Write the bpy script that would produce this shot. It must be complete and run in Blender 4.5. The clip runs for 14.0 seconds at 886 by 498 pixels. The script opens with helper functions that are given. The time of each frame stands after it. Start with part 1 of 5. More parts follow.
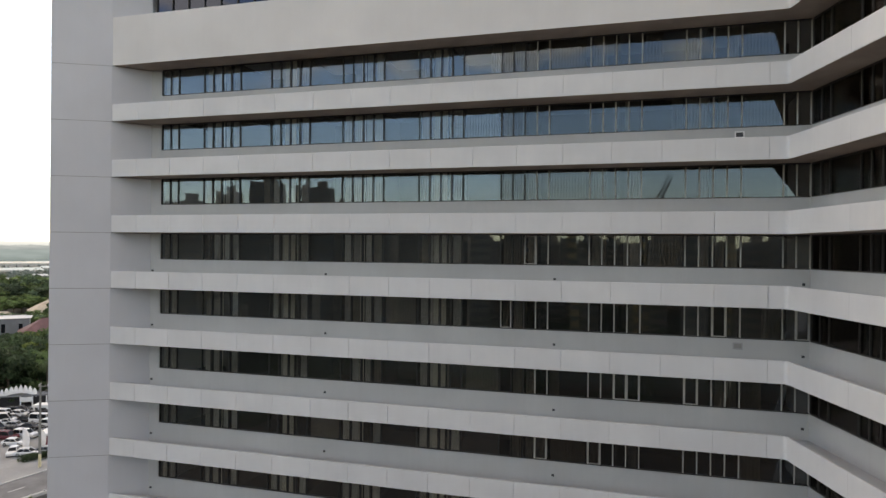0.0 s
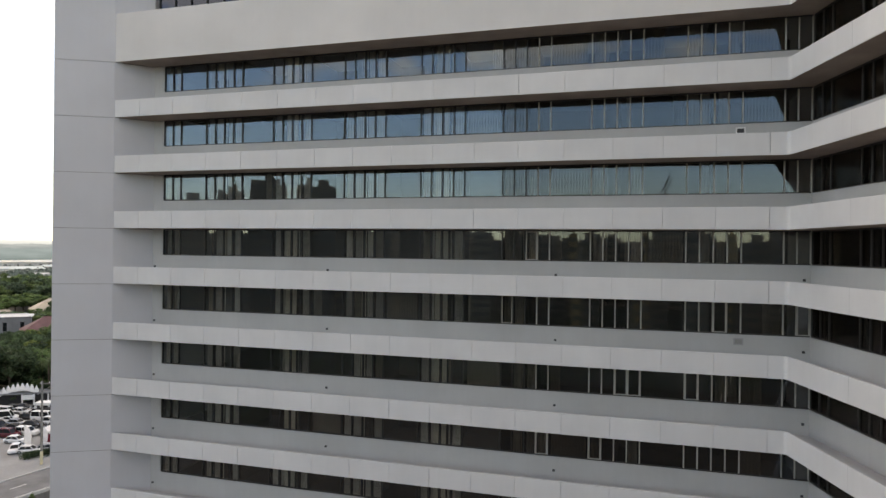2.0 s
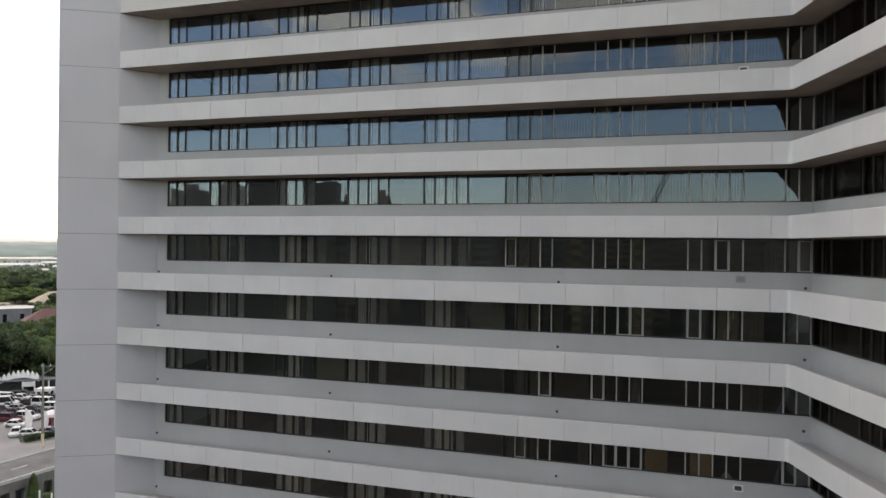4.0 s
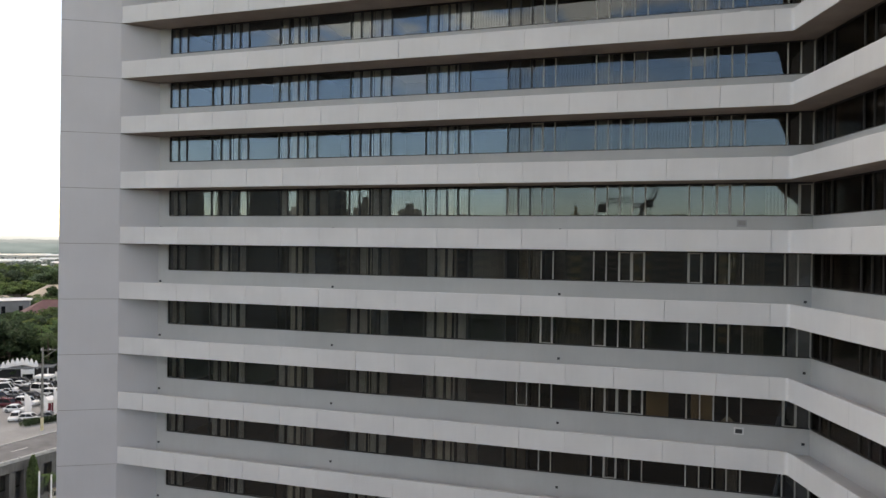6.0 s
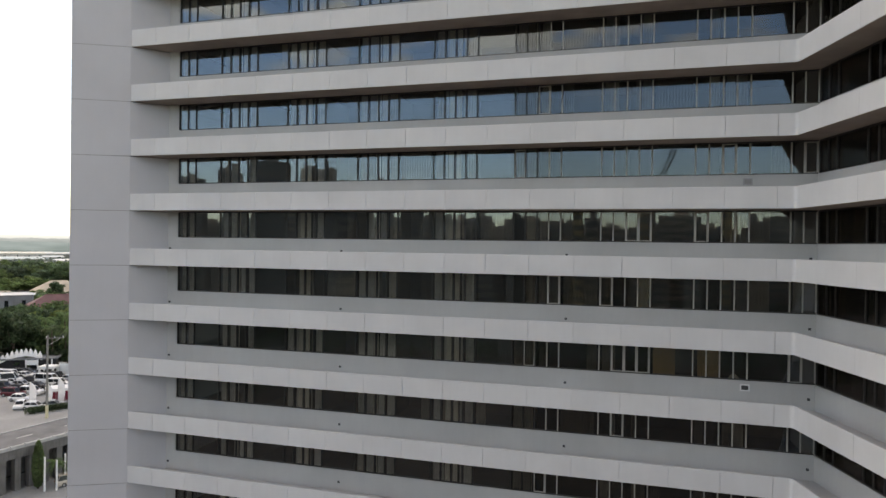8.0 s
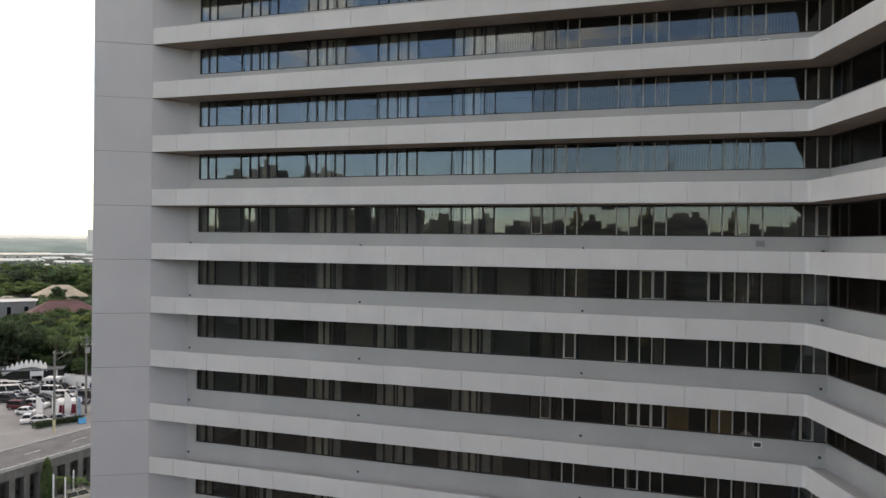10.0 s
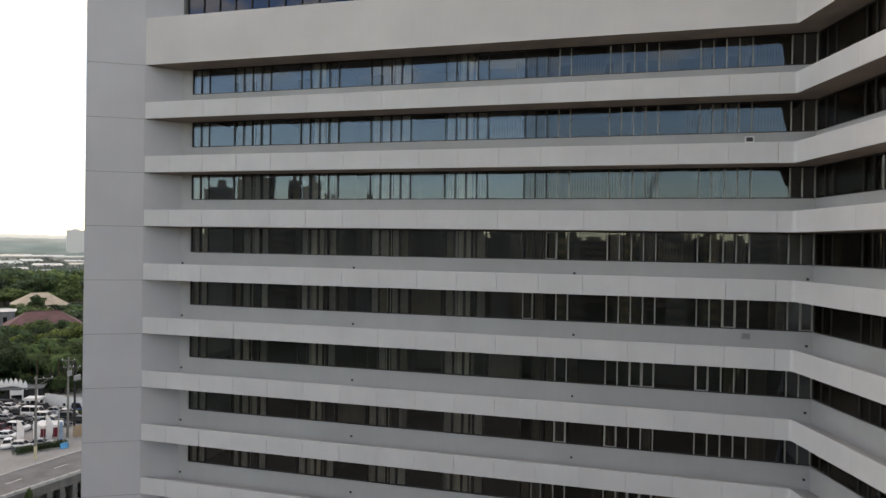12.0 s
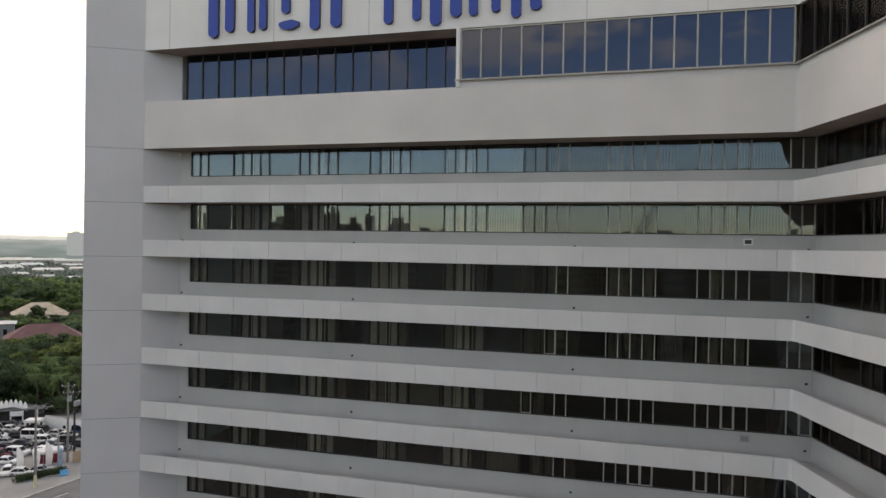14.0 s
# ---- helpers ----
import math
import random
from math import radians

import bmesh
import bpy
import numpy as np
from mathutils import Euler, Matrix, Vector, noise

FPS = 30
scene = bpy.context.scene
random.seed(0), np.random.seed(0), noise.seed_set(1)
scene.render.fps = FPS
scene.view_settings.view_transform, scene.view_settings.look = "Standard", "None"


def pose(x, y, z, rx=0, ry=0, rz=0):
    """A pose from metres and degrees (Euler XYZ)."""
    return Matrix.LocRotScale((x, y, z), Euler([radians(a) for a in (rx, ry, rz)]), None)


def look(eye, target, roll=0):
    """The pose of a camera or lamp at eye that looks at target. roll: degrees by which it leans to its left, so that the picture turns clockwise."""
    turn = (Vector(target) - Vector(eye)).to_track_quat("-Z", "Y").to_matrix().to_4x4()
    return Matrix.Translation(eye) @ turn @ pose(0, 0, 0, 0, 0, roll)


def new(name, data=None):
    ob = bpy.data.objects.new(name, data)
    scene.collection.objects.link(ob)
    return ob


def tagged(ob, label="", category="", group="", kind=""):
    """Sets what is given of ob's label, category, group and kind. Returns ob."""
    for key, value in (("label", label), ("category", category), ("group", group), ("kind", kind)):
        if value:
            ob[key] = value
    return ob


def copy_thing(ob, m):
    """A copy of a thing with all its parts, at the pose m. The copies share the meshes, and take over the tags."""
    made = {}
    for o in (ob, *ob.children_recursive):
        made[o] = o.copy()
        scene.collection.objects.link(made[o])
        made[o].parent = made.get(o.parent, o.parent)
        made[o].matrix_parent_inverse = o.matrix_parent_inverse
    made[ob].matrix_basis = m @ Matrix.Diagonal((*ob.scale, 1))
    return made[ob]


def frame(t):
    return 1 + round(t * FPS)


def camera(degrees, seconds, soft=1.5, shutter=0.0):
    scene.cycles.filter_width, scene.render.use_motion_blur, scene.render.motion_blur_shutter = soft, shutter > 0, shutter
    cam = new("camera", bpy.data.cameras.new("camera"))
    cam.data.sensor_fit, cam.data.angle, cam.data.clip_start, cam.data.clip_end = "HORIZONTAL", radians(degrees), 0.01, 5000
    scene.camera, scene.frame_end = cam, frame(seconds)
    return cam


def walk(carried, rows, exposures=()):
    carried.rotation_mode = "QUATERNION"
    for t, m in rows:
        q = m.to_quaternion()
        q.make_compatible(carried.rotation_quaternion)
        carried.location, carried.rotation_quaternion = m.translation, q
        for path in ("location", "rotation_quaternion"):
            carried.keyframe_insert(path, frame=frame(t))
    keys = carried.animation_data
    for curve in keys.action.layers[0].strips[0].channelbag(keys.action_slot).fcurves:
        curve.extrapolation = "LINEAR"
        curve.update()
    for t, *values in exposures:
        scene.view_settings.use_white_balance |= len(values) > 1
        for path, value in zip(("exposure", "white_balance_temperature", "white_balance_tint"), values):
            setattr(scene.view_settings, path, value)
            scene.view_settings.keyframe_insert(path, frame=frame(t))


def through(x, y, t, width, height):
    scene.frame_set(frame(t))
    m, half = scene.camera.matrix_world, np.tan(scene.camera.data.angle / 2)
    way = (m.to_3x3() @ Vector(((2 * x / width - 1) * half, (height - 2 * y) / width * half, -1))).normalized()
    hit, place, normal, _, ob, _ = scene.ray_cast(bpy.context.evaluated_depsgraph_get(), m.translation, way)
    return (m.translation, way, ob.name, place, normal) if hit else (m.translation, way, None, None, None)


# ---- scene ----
cam = camera(68.0, 14.0, soft=1.5)
PATH = [
    (0, (29.487, -30.940, 34.443), (23.874, -11.744, 34.443), 0.54),
    (0.5, (29.495, -30.947, 33.820), (23.880, -11.751, 33.817), 0.58),
    (1, (29.553, -30.944, 33.905), (23.926, -11.752, 33.898), 0.56),
    (1.5, (29.540, -30.955, 34.546), (23.921, -11.761, 34.536), 0.62),
    (2, (29.494, -31.039, 34.249), (23.850, -11.852, 34.235), 0.63),
    (2.5, (29.451, -31.137, 33.489), (23.757, -11.964, 33.473), 0.62),
    (3, (29.369, -31.255, 32.737), (23.721, -12.069, 32.717), 0.67),
    (3.8, (29.342, -31.294, 31.675), (23.711, -12.103, 31.641), 0.69),
    (4.6, (29.394, -31.211, 30.751), (23.798, -12.010, 30.692), 0.74),
    (5.5, (29.345, -31.283, 29.618), (23.770, -12.076, 29.542), 0.77),
    (6, (29.244, -31.432, 28.907), (23.661, -12.227, 28.826), 0.76),
    (6.5, (29.213, -31.540, 28.150), (23.585, -12.349, 28.062), 0.76),
    (7, (29.163, -31.640, 27.479), (23.539, -12.448, 27.385), 0.76),
    (7.6, (29.084, -31.759, 26.983), (23.464, -12.565, 26.883), 0.75),
    (8.2, (28.959, -31.902, 27.057), (23.348, -12.706, 26.945), 0.74),
    (8.8, (28.779, -32.107, 27.634), (23.178, -12.908, 27.510), 0.72),
    (9.5, (28.484, -32.477, 28.857), (22.888, -13.276, 28.724), 0.72),
    (10, (28.238, -32.805, 29.914), (22.643, -13.604, 29.782), 0.74),
    (10.2, (28.200, -32.871, 30.370), (22.566, -13.682, 30.237), 0.79),
    (10.4, (28.148, -32.936, 30.747), (22.513, -13.747, 30.615), 0.85),
    (10.5, (28.082, -33.004, 31.008), (22.763, -13.725, 30.879), 0.90),
    (10.6, (28.023, -33.064, 31.187), (22.949, -13.718, 31.059), 0.89),
    (10.8, (27.971, -33.126, 31.621), (22.889, -13.783, 31.492), 0.83),
    (11, (27.932, -33.203, 32.044), (22.842, -13.862, 31.915), 0.84),
    (11.5, (27.812, -33.314, 33.134), (22.732, -13.971, 33.007), 0.85),
    (12, (27.840, -33.320, 34.390), (22.720, -13.987, 34.262), 0.91),
    (12.3, (27.839, -33.299, 35.660), (22.713, -13.968, 35.533), 0.90),
    (12.5, (27.839, -33.285, 36.126), (22.708, -13.955, 35.999), 0.89),
    (13, (27.846, -33.283, 37.212), (22.720, -13.952, 37.086), 0.91),
    (13.5, (27.895, -33.220, 38.318), (22.754, -13.893, 38.190), 0.89),
    (14, (27.856, -33.241, 39.383), (22.724, -13.911, 39.257), 0.91),
]
EXPOSURES = [(0.0, 1.44), (7.0, 1.51), (9.5, 1.42), (10.5, 1.28), (11.0, 1.28), (12.5, 1.21), (14.0, 1.12)]
walk(cam, [(t, look(eye, target, roll)) for t, eye, target, roll in PATH], [(t, stops, 8600, 15.5) for t, stops in EXPOSURES])

# ---- world and sun ----
SUN_DIR = Vector((-0.70, 0.26, 0.64)).normalized()
world = bpy.data.worlds.new("world")
scene.world = world
world.use_nodes = True
wn = world.node_tree
wn.nodes.clear()
w_out = wn.nodes.new("ShaderNodeOutputWorld")
w_bg = wn.nodes.new("ShaderNodeBackground")
w_bg.inputs["Strength"].default_value = 0.12
w_sky = wn.nodes.new("ShaderNodeTexSky")
w_sky.sky_type = "NISHITA"
w_sky.sun_disc = False
w_sky.sun_elevation = math.asin(SUN_DIR.z)
w_sky.sun_rotation = math.atan2(SUN_DIR.x, SUN_DIR.y)
w_sky.air_density, w_sky.dust_density, w_sky.ozone_density = 1.0, 0.4, 2.4
# broken cloud all over the sky
w_tc = wn.nodes.new("ShaderNodeTexCoord")
w_map = wn.nodes.new("ShaderNodeMapping")
w_map.inputs["Location"].default_value = (0.35, 0.9, 0.1)
w_map.inputs["Scale"].default_value = (1.0, 1.0, 2.4)
w_noise = wn.nodes.new("ShaderNodeTexNoise")
w_noise.inputs["Scale"].default_value = 6.6
w_noise.inputs["Detail"].default_value = 6.0
w_noise.inputs["Roughness"].default_value = 0.55
w_ramp = wn.nodes.new("ShaderNodeValToRGB")
w_ramp.color_ramp.elements[0].position, w_ramp.color_ramp.elements[1].position = 0.475, 0.565
w_mix = wn.nodes.new("ShaderNodeMix")
w_mix.data_type = "RGBA"
w_mix.inputs["B"].default_value = (4.85, 4.75, 4.6, 1)
w_scale = wn.nodes.new("ShaderNodeMath")
w_scale.operation = "MULTIPLY"
w_scale.inputs[1].default_value = 0.95
wn.links.new(w_tc.outputs["Generated"], w_map.inputs["Vector"])
wn.links.new(w_map.outputs["Vector"], w_noise.inputs["Vector"])
wn.links.new(w_noise.outputs["Fac"], w_ramp.inputs["Fac"])
wn.links.new(w_ramp.outputs["Color"], w_scale.inputs[0])
w_xyz = wn.nodes.new("ShaderNodeSeparateXYZ")       # the lowest sky is clear, the cloud base hangs above it
w_base = wn.nodes.new("ShaderNodeMapRange")
w_base.inputs["From Min"].default_value, w_base.inputs["From Max"].default_value = 0.21, 0.30
w_gate = wn.nodes.new("ShaderNodeMath")
w_gate.operation = "MULTIPLY"
wn.links.new(w_tc.outputs["Generated"], w_xyz.inputs["Vector"])
wn.links.new(w_xyz.outputs["Z"], w_base.inputs["Value"])
wn.links.new(w_base.outputs["Result"], w_gate.inputs[0])
wn.links.new(w_scale.outputs["Value"], w_gate.inputs[1])
wn.links.new(w_gate.outputs["Value"], w_mix.inputs["Factor"])
wn.links.new(w_sky.outputs["Color"], w_mix.inputs["A"])
wn.links.new(w_mix.outputs["Result"], w_bg.inputs["Color"])
wn.links.new(w_bg.outputs["Background"], w_out.inputs["Surface"])

sun_data = bpy.data.lights.new("sun", "SUN")
sun_data.energy, sun_data.angle, sun_data.color = 0.33, radians(45), (1.0, 0.87, 0.70)
sun = new("sun", sun_data)
sun.matrix_world = look(SUN_DIR * 200, (0, 0, 0))


# ---- materials ----
def material(name, base, rough=0.7, metal=0.0, vary=0.08, scale=1.5, fine=40.0, bump=0.15, streak=0.0, tint=None, per_object=0.0, spec=0.5):
    """A painted or natural surface: colour varied at two scales, with fine relief, in world metres."""
    m = bpy.data.materials.new(name)
    m.use_nodes = True
    nt = m.node_tree
    b = nt.nodes["Principled BSDF"]
    b.inputs["Roughness"].default_value = rough
    b.inputs["Metallic"].default_value = metal
    b.inputs["Specular IOR Level"].default_value = spec
    geo = nt.nodes.new("ShaderNodeNewGeometry")
    n1 = nt.nodes.new("ShaderNodeTexNoise")
    n1.inputs["Scale"].default_value, n1.inputs["Detail"].default_value = scale, 5
    n2 = nt.nodes.new("ShaderNodeTexNoise")
    n2.inputs["Scale"].default_value, n2.inputs["Detail"].default_value = fine, 3
    nt.links.new(geo.outputs["Position"], n1.inputs["Vector"])
    nt.links.new(geo.outputs["Position"], n2.inputs["Vector"])
    lo = [max(0.0, c * (1 - vary * 1.6)) for c in base]
    hi = [min(1.0, c * (1 + vary)) for c in base] if tint is None else tint
    r1 = nt.nodes.new("ShaderNodeValToRGB")
    r1.color_ramp.elements[0].position, r1.color_ramp.elements[1].position = 0.3, 0.7
    r1.color_ramp.elements[0].color, r1.color_ramp.elements[1].color = (*lo, 1), (*hi, 1)
    nt.links.new(n1.outputs["Fac"], r1.inputs["Fac"])
    colour = r1.outputs["Color"]

    def darken(fac_socket, amount):
        nonlocal colour
        mix = nt.nodes.new("ShaderNodeMix")
        mix.data_type, mix.blend_type = "RGBA", "MULTIPLY"
        ramp = nt.nodes.new("ShaderNodeMapRange")
        ramp.inputs["From Min"].default_value, ramp.inputs["From Max"].default_value = 0.35, 0.65
        ramp.inputs["To Min"].default_value, ramp.inputs["To Max"].default_value = 1 - amount, 1.0
        nt.links.new(fac_socket, ramp.inputs["Value"])
        mix.inputs["Factor"].default_value = 1.0
        nt.links.new(colour, mix.inputs["A"])
        nt.links.new(ramp.outputs["Result"], mix.inputs["B"])
        colour = mix.outputs["Result"]

    darken(n2.outputs["Fac"], vary * 0.8)
    if streak:
        mp = nt.nodes.new("ShaderNodeMapping")
        mp.inputs["Scale"].default_value = (2.6, 2.6, 0.16)
        n3 = nt.nodes.new("ShaderNodeTexNoise")
        n3.inputs["Scale"].default_value, n3.inputs["Detail"].default_value = 1.6, 4
        nt.links.new(geo.outputs["Position"], mp.inputs["Vector"])
        nt.links.new(mp.outputs["Vector"], n3.inputs["Vector"])
        darken(n3.outputs["Fac"], streak)
    if per_object:
        info = nt.nodes.new("ShaderNodeObjectInfo")
        mr = nt.nodes.new("ShaderNodeMapRange")
        mr.inputs["To Min"].default_value, mr.inputs["To Max"].default_value = 0.35, 0.65
        nt.links.new(info.outputs["Random"], mr.inputs["Value"])
        darken(mr.outputs["Result"], per_object)
    nt.links.new(colour, b.inputs["Base Color"])
    if bump:
        bp = nt.nodes.new("ShaderNodeBump")
        bp.inputs["Strength"].default_value, bp.inputs["Distance"].default_value = bump, 0.01
        nt.links.new(n2.outputs["Fac"], bp.inputs["Height"])
        nt.links.new(bp.outputs["Normal"], b.inputs["Normal"])
    return m


def glass_material(name, tint, gloss, rough=0.0, film=0.0, coat=(0.545, 0.685, 0.815)):
    """Coated window glass: part mirror, part dark see-through, with a thin patchy brown diffuse share."""
    m = bpy.data.materials.new(name)
    m.use_nodes = True
    nt = m.node_tree
    nt.nodes.clear()
    out = nt.nodes.new("ShaderNodeOutputMaterial")
    mix = nt.nodes.new("ShaderNodeMixShader")
    tr = nt.nodes.new("ShaderNodeBsdfTransparent")
    tr.inputs["Color"].default_value = (*tint, 1)
    gl = nt.nodes.new("ShaderNodeBsdfGlossy")
    gl.inputs["Roughness"].default_value = rough
    gl.inputs["Color"].default_value = (*coat, 1)
    lw = nt.nodes.new("ShaderNodeLayerWeight")
    lw.inputs["Blend"].default_value = 0.25
    mr = nt.nodes.new("ShaderNodeMapRange")
    mr.inputs["To Min"].default_value, mr.inputs["To Max"].default_value = gloss, 0.9
    # slow warp of the float glass, a little different in every pane
    geo = nt.nodes.new("ShaderNodeNewGeometry")
    ns = nt.nodes.new("ShaderNodeTexNoise")
    ns.inputs["Scale"].default_value, ns.inputs["Detail"].default_value = 0.9, 1
    bp = nt.nodes.new("ShaderNodeBump")
    bp.inputs["Strength"].default_value, bp.inputs["Distance"].default_value = 0.06, 0.02
    nt.links.new(geo.outputs["Position"], ns.inputs["Vector"])
    nt.links.new(ns.outputs["Fac"], bp.inputs["Height"])
    nt.links.new(bp.outputs["Normal"], gl.inputs["Normal"])
    nt.links.new(lw.outputs["Fresnel"], mr.inputs["Value"])
    nt.links.new(mr.outputs["Result"], mix.inputs["Fac"])
    if film:
        veil = nt.nodes.new("ShaderNodeBsdfDiffuse")
        veil.inputs["Color"].default_value = (0.44, 0.37, 0.32, 1)
        over = nt.nodes.new("ShaderNodeMixShader")
        patch = nt.nodes.new("ShaderNodeTexNoise")
        patch.inputs["Scale"].default_value, patch.inputs["Detail"].default_value = 0.7, 3
        amount = nt.nodes.new("ShaderNodeMapRange")
        amount.inputs["From Min"].default_value, amount.inputs["From Max"].default_value = 0.3, 0.7
        amount.inputs["To Min"].default_value, amount.inputs["To Max"].default_value = film * 0.5, film * 1.5
        nt.links.new(geo.outputs["Position"], patch.inputs["Vector"])
        nt.links.new(patch.outputs["Fac"], amount.inputs["Value"])
        nt.links.new(amount.outputs["Result"], over.inputs["Fac"])
        nt.links.new(tr.outputs["BSDF"], over.inputs[1])
        nt.links.new(veil.outputs["BSDF"], over.inputs[2])
        nt.links.new(over.outputs["Shader"], mix.inputs[1])
    else:
        nt.links.new(tr.outputs["BSDF"], mix.inputs[1])
    nt.links.new(gl.outputs["BSDF"], mix.inputs[2])
    nt.links.new(mix.outputs["Shader"], out.inputs["Surface"])
    return m


def leaf_material(name, base, through=0.45):
    """Thin leaves that also let light through."""
    m = material(name, base, 0.7, vary=0.35, scale=0.35, fine=4, per_object=0.5, bump=0)
    nt = m.node_tree
    out, b = nt.nodes["Material Output"], nt.nodes["Principled BSDF"]
    tl = nt.nodes.new("ShaderNodeBsdfTranslucent")
    mix = nt.nodes.new("ShaderNodeMixShader")
    mix.inputs["Fac"].default_value = through
    nt.links.new(b.inputs["Base Color"].links[0].from_socket, tl.inputs["Color"])
    nt.links.new(b.outputs["BSDF"], mix.inputs[1])
    nt.links.new(tl.outputs["BSDF"], mix.inputs[2])
    nt.links.new(mix.outputs["Shader"], out.inputs["Surface"])
    return m


M_FASCIA = material("pale fascia paint", (0.70, 0.68, 0.66), 0.75, vary=0.05, scale=0.3, streak=0.012)
M_SIGN_WALL = material("white sign fascia paint", (0.82, 0.81, 0.80), 0.7, vary=0.04, scale=0.4, streak=0.015)
# ledge colour is greyed to paint in the shadow on it
M_LEDGE = material("shadow-grey ledge", (0.42, 0.40, 0.38), 0.8, vary=0.12, scale=1.2)
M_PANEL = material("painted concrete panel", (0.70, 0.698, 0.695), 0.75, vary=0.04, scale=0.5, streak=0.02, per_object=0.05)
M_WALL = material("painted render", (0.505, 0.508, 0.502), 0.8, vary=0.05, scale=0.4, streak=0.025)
M_PIER = material("painted pier render", (0.583, 0.586, 0.609), 0.8, vary=0.06, scale=0.18, streak=0.012)
# undersides get a darker, warmer colour in place of shade and bounced light
M_SOFFIT = material("shaded soffit tone", (0.40, 0.325, 0.275), 0.85, vary=0.1, scale=0.8)
M_PIER_JOINT = material("pier joint", (0.30, 0.29, 0.28), 0.8, vary=0.15)
M_JOINT = material("joint sealant", (0.30, 0.29, 0.28), 0.8, vary=0.1)
M_BRONZE = material("dark bronze frame", (0.045, 0.042, 0.04), 0.45, metal=0.3, vary=0.1, bump=0.03)
M_ALU = material("aluminium frame", (0.46, 0.445, 0.41), 0.5, metal=0.0, vary=0.08, bump=0.03)
M_GLASS = glass_material("coated window glass", (0.64, 0.61, 0.57), 0.075, film=0.003)
M_GLASS_OLD = glass_material("brown-veiled coated glass", (0.88, 0.87, 0.84), 0.105, film=0.010)
M_GLASS_WING = glass_material("dark plain glass", (0.85, 0.81, 0.77), 0.012, coat=(0.40, 0.37, 0.35))
M_GLASS_UP = glass_material("blue coated glass", (0.06, 0.085, 0.13), 0.085, coat=(0.56, 0.67, 0.92))
M_CURTAIN = material("curtain cloth", (0.80, 0.79, 0.74), 0.9, vary=0.1, scale=3, per_object=0.35, bump=0)
M_SHEER = material("cream curtain hem", (0.86, 0.82, 0.72), 0.9, vary=0.05, scale=3, bump=0)
M_VENT = material("grey vent frame", (0.36, 0.36, 0.36), 0.7, vary=0.06)
M_TAN = material("tan board", (0.78, 0.58, 0.31), 0.8, vary=0.1)
M_DRAPE = material("dark drape", (0.38, 0.335, 0.28), 0.9, vary=0.1, scale=3, per_object=0.3, bump=0)
# room colours are near black: the dimness behind the glass is painted into them
M_ROOM = material("dimmed room wall", (0.055, 0.043, 0.035), 0.9, vary=0.06, bump=0)
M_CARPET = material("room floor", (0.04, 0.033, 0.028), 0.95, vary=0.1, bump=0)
M_SIGN = material("blue sign enamel", (0.008, 0.055, 0.36), 0.4, vary=0.06, bump=0.03)
M_SIGN_SIDE = material("dark sign return", (0.02, 0.022, 0.06), 0.4, vary=0.06, bump=0.0)
M_DARK = material("dark grille", (0.05, 0.052, 0.055), 0.6, vary=0.1)
M_WHITE = material("white paint", (0.78, 0.78, 0.77), 0.6, vary=0.04)


# ---- building helpers ----
def add_box(bm, x0, x1, y0, y1, z0, z1):
    v = [bm.verts.new((x, y, z)) for z in (z0, z1) for y in (y0, y1) for x in (x0, x1)]
    for f in ((0, 2, 3, 1), (4, 5, 7, 6), (0, 1, 5, 4), (2, 6, 7, 3), (0, 4, 6, 2), (1, 3, 7, 5)):
        bm.faces.new([v[i] for i in f])
    return v


def box_bm(x0, x1, y0, y1, z0, z1, bevel=0.0):
    bm = bmesh.new()
    add_box(bm, x0, x1, y0, y1, z0, z1)
    if bevel:
        bmesh.ops.bevel(bm, geom=bm.edges[:], offset=bevel, segments=1, profile=0.5, affect="EDGES")
    return bm


def prism(bm, outline, z0, z1):
    """An upright prism over a counter-clockwise outline of (x, y)."""
    a = [bm.verts.new((x, y, z0)) for x, y in outline]
    b = [bm.verts.new((x, y, z1)) for x, y in outline]
    n = len(outline)
    for i in range(n):
        bm.faces.new((a[i], a[(i + 1) % n], b[(i + 1) % n], b[i]))
    bm.faces.new(b)
    bm.faces.new(a[::-1])


def mesh_of(name, bm, *mats):
    me = bpy.data.meshes.new(name)
    bmesh.ops.recalc_face_normals(bm, faces=bm.faces)
    bm.to_mesh(me)
    bm.free()
    for m in mats:
        me.materials.append(m)
    return me


def thing(name, at, label, category, group="", kind=""):
    """A top-level Empty at the thing's base, for its parts."""
    ob = new(name)
    ob.empty_display_size = 0.2
    ob.matrix_basis = at if isinstance(at, Matrix) else Matrix.Translation(at)
    return tagged(ob, label, category, group, kind)


def part(name, bm, mat, parent=None, label="", local=None):
    """One mesh object under a thing or a part. bm: a bmesh or a shared mesh. With no local pose the mesh is in world metres."""
    me = bm if isinstance(bm, bpy.types.Mesh) else mesh_of(name, bm, *(mat if isinstance(mat, (list, tuple)) else [mat]))
    ob = new(name, me)
    if parent:
        ob.parent = parent
        if local is None:
            up, chain = parent, Matrix.Identity(4)
            while up:
                chain = (up.matrix_parent_inverse @ up.matrix_basis) @ chain
                up = up.parent
            ob.matrix_parent_inverse = chain.inverted()
    if local is not None:
        ob.matrix_basis = local
    if label:
        tagged(ob, label)
    return ob


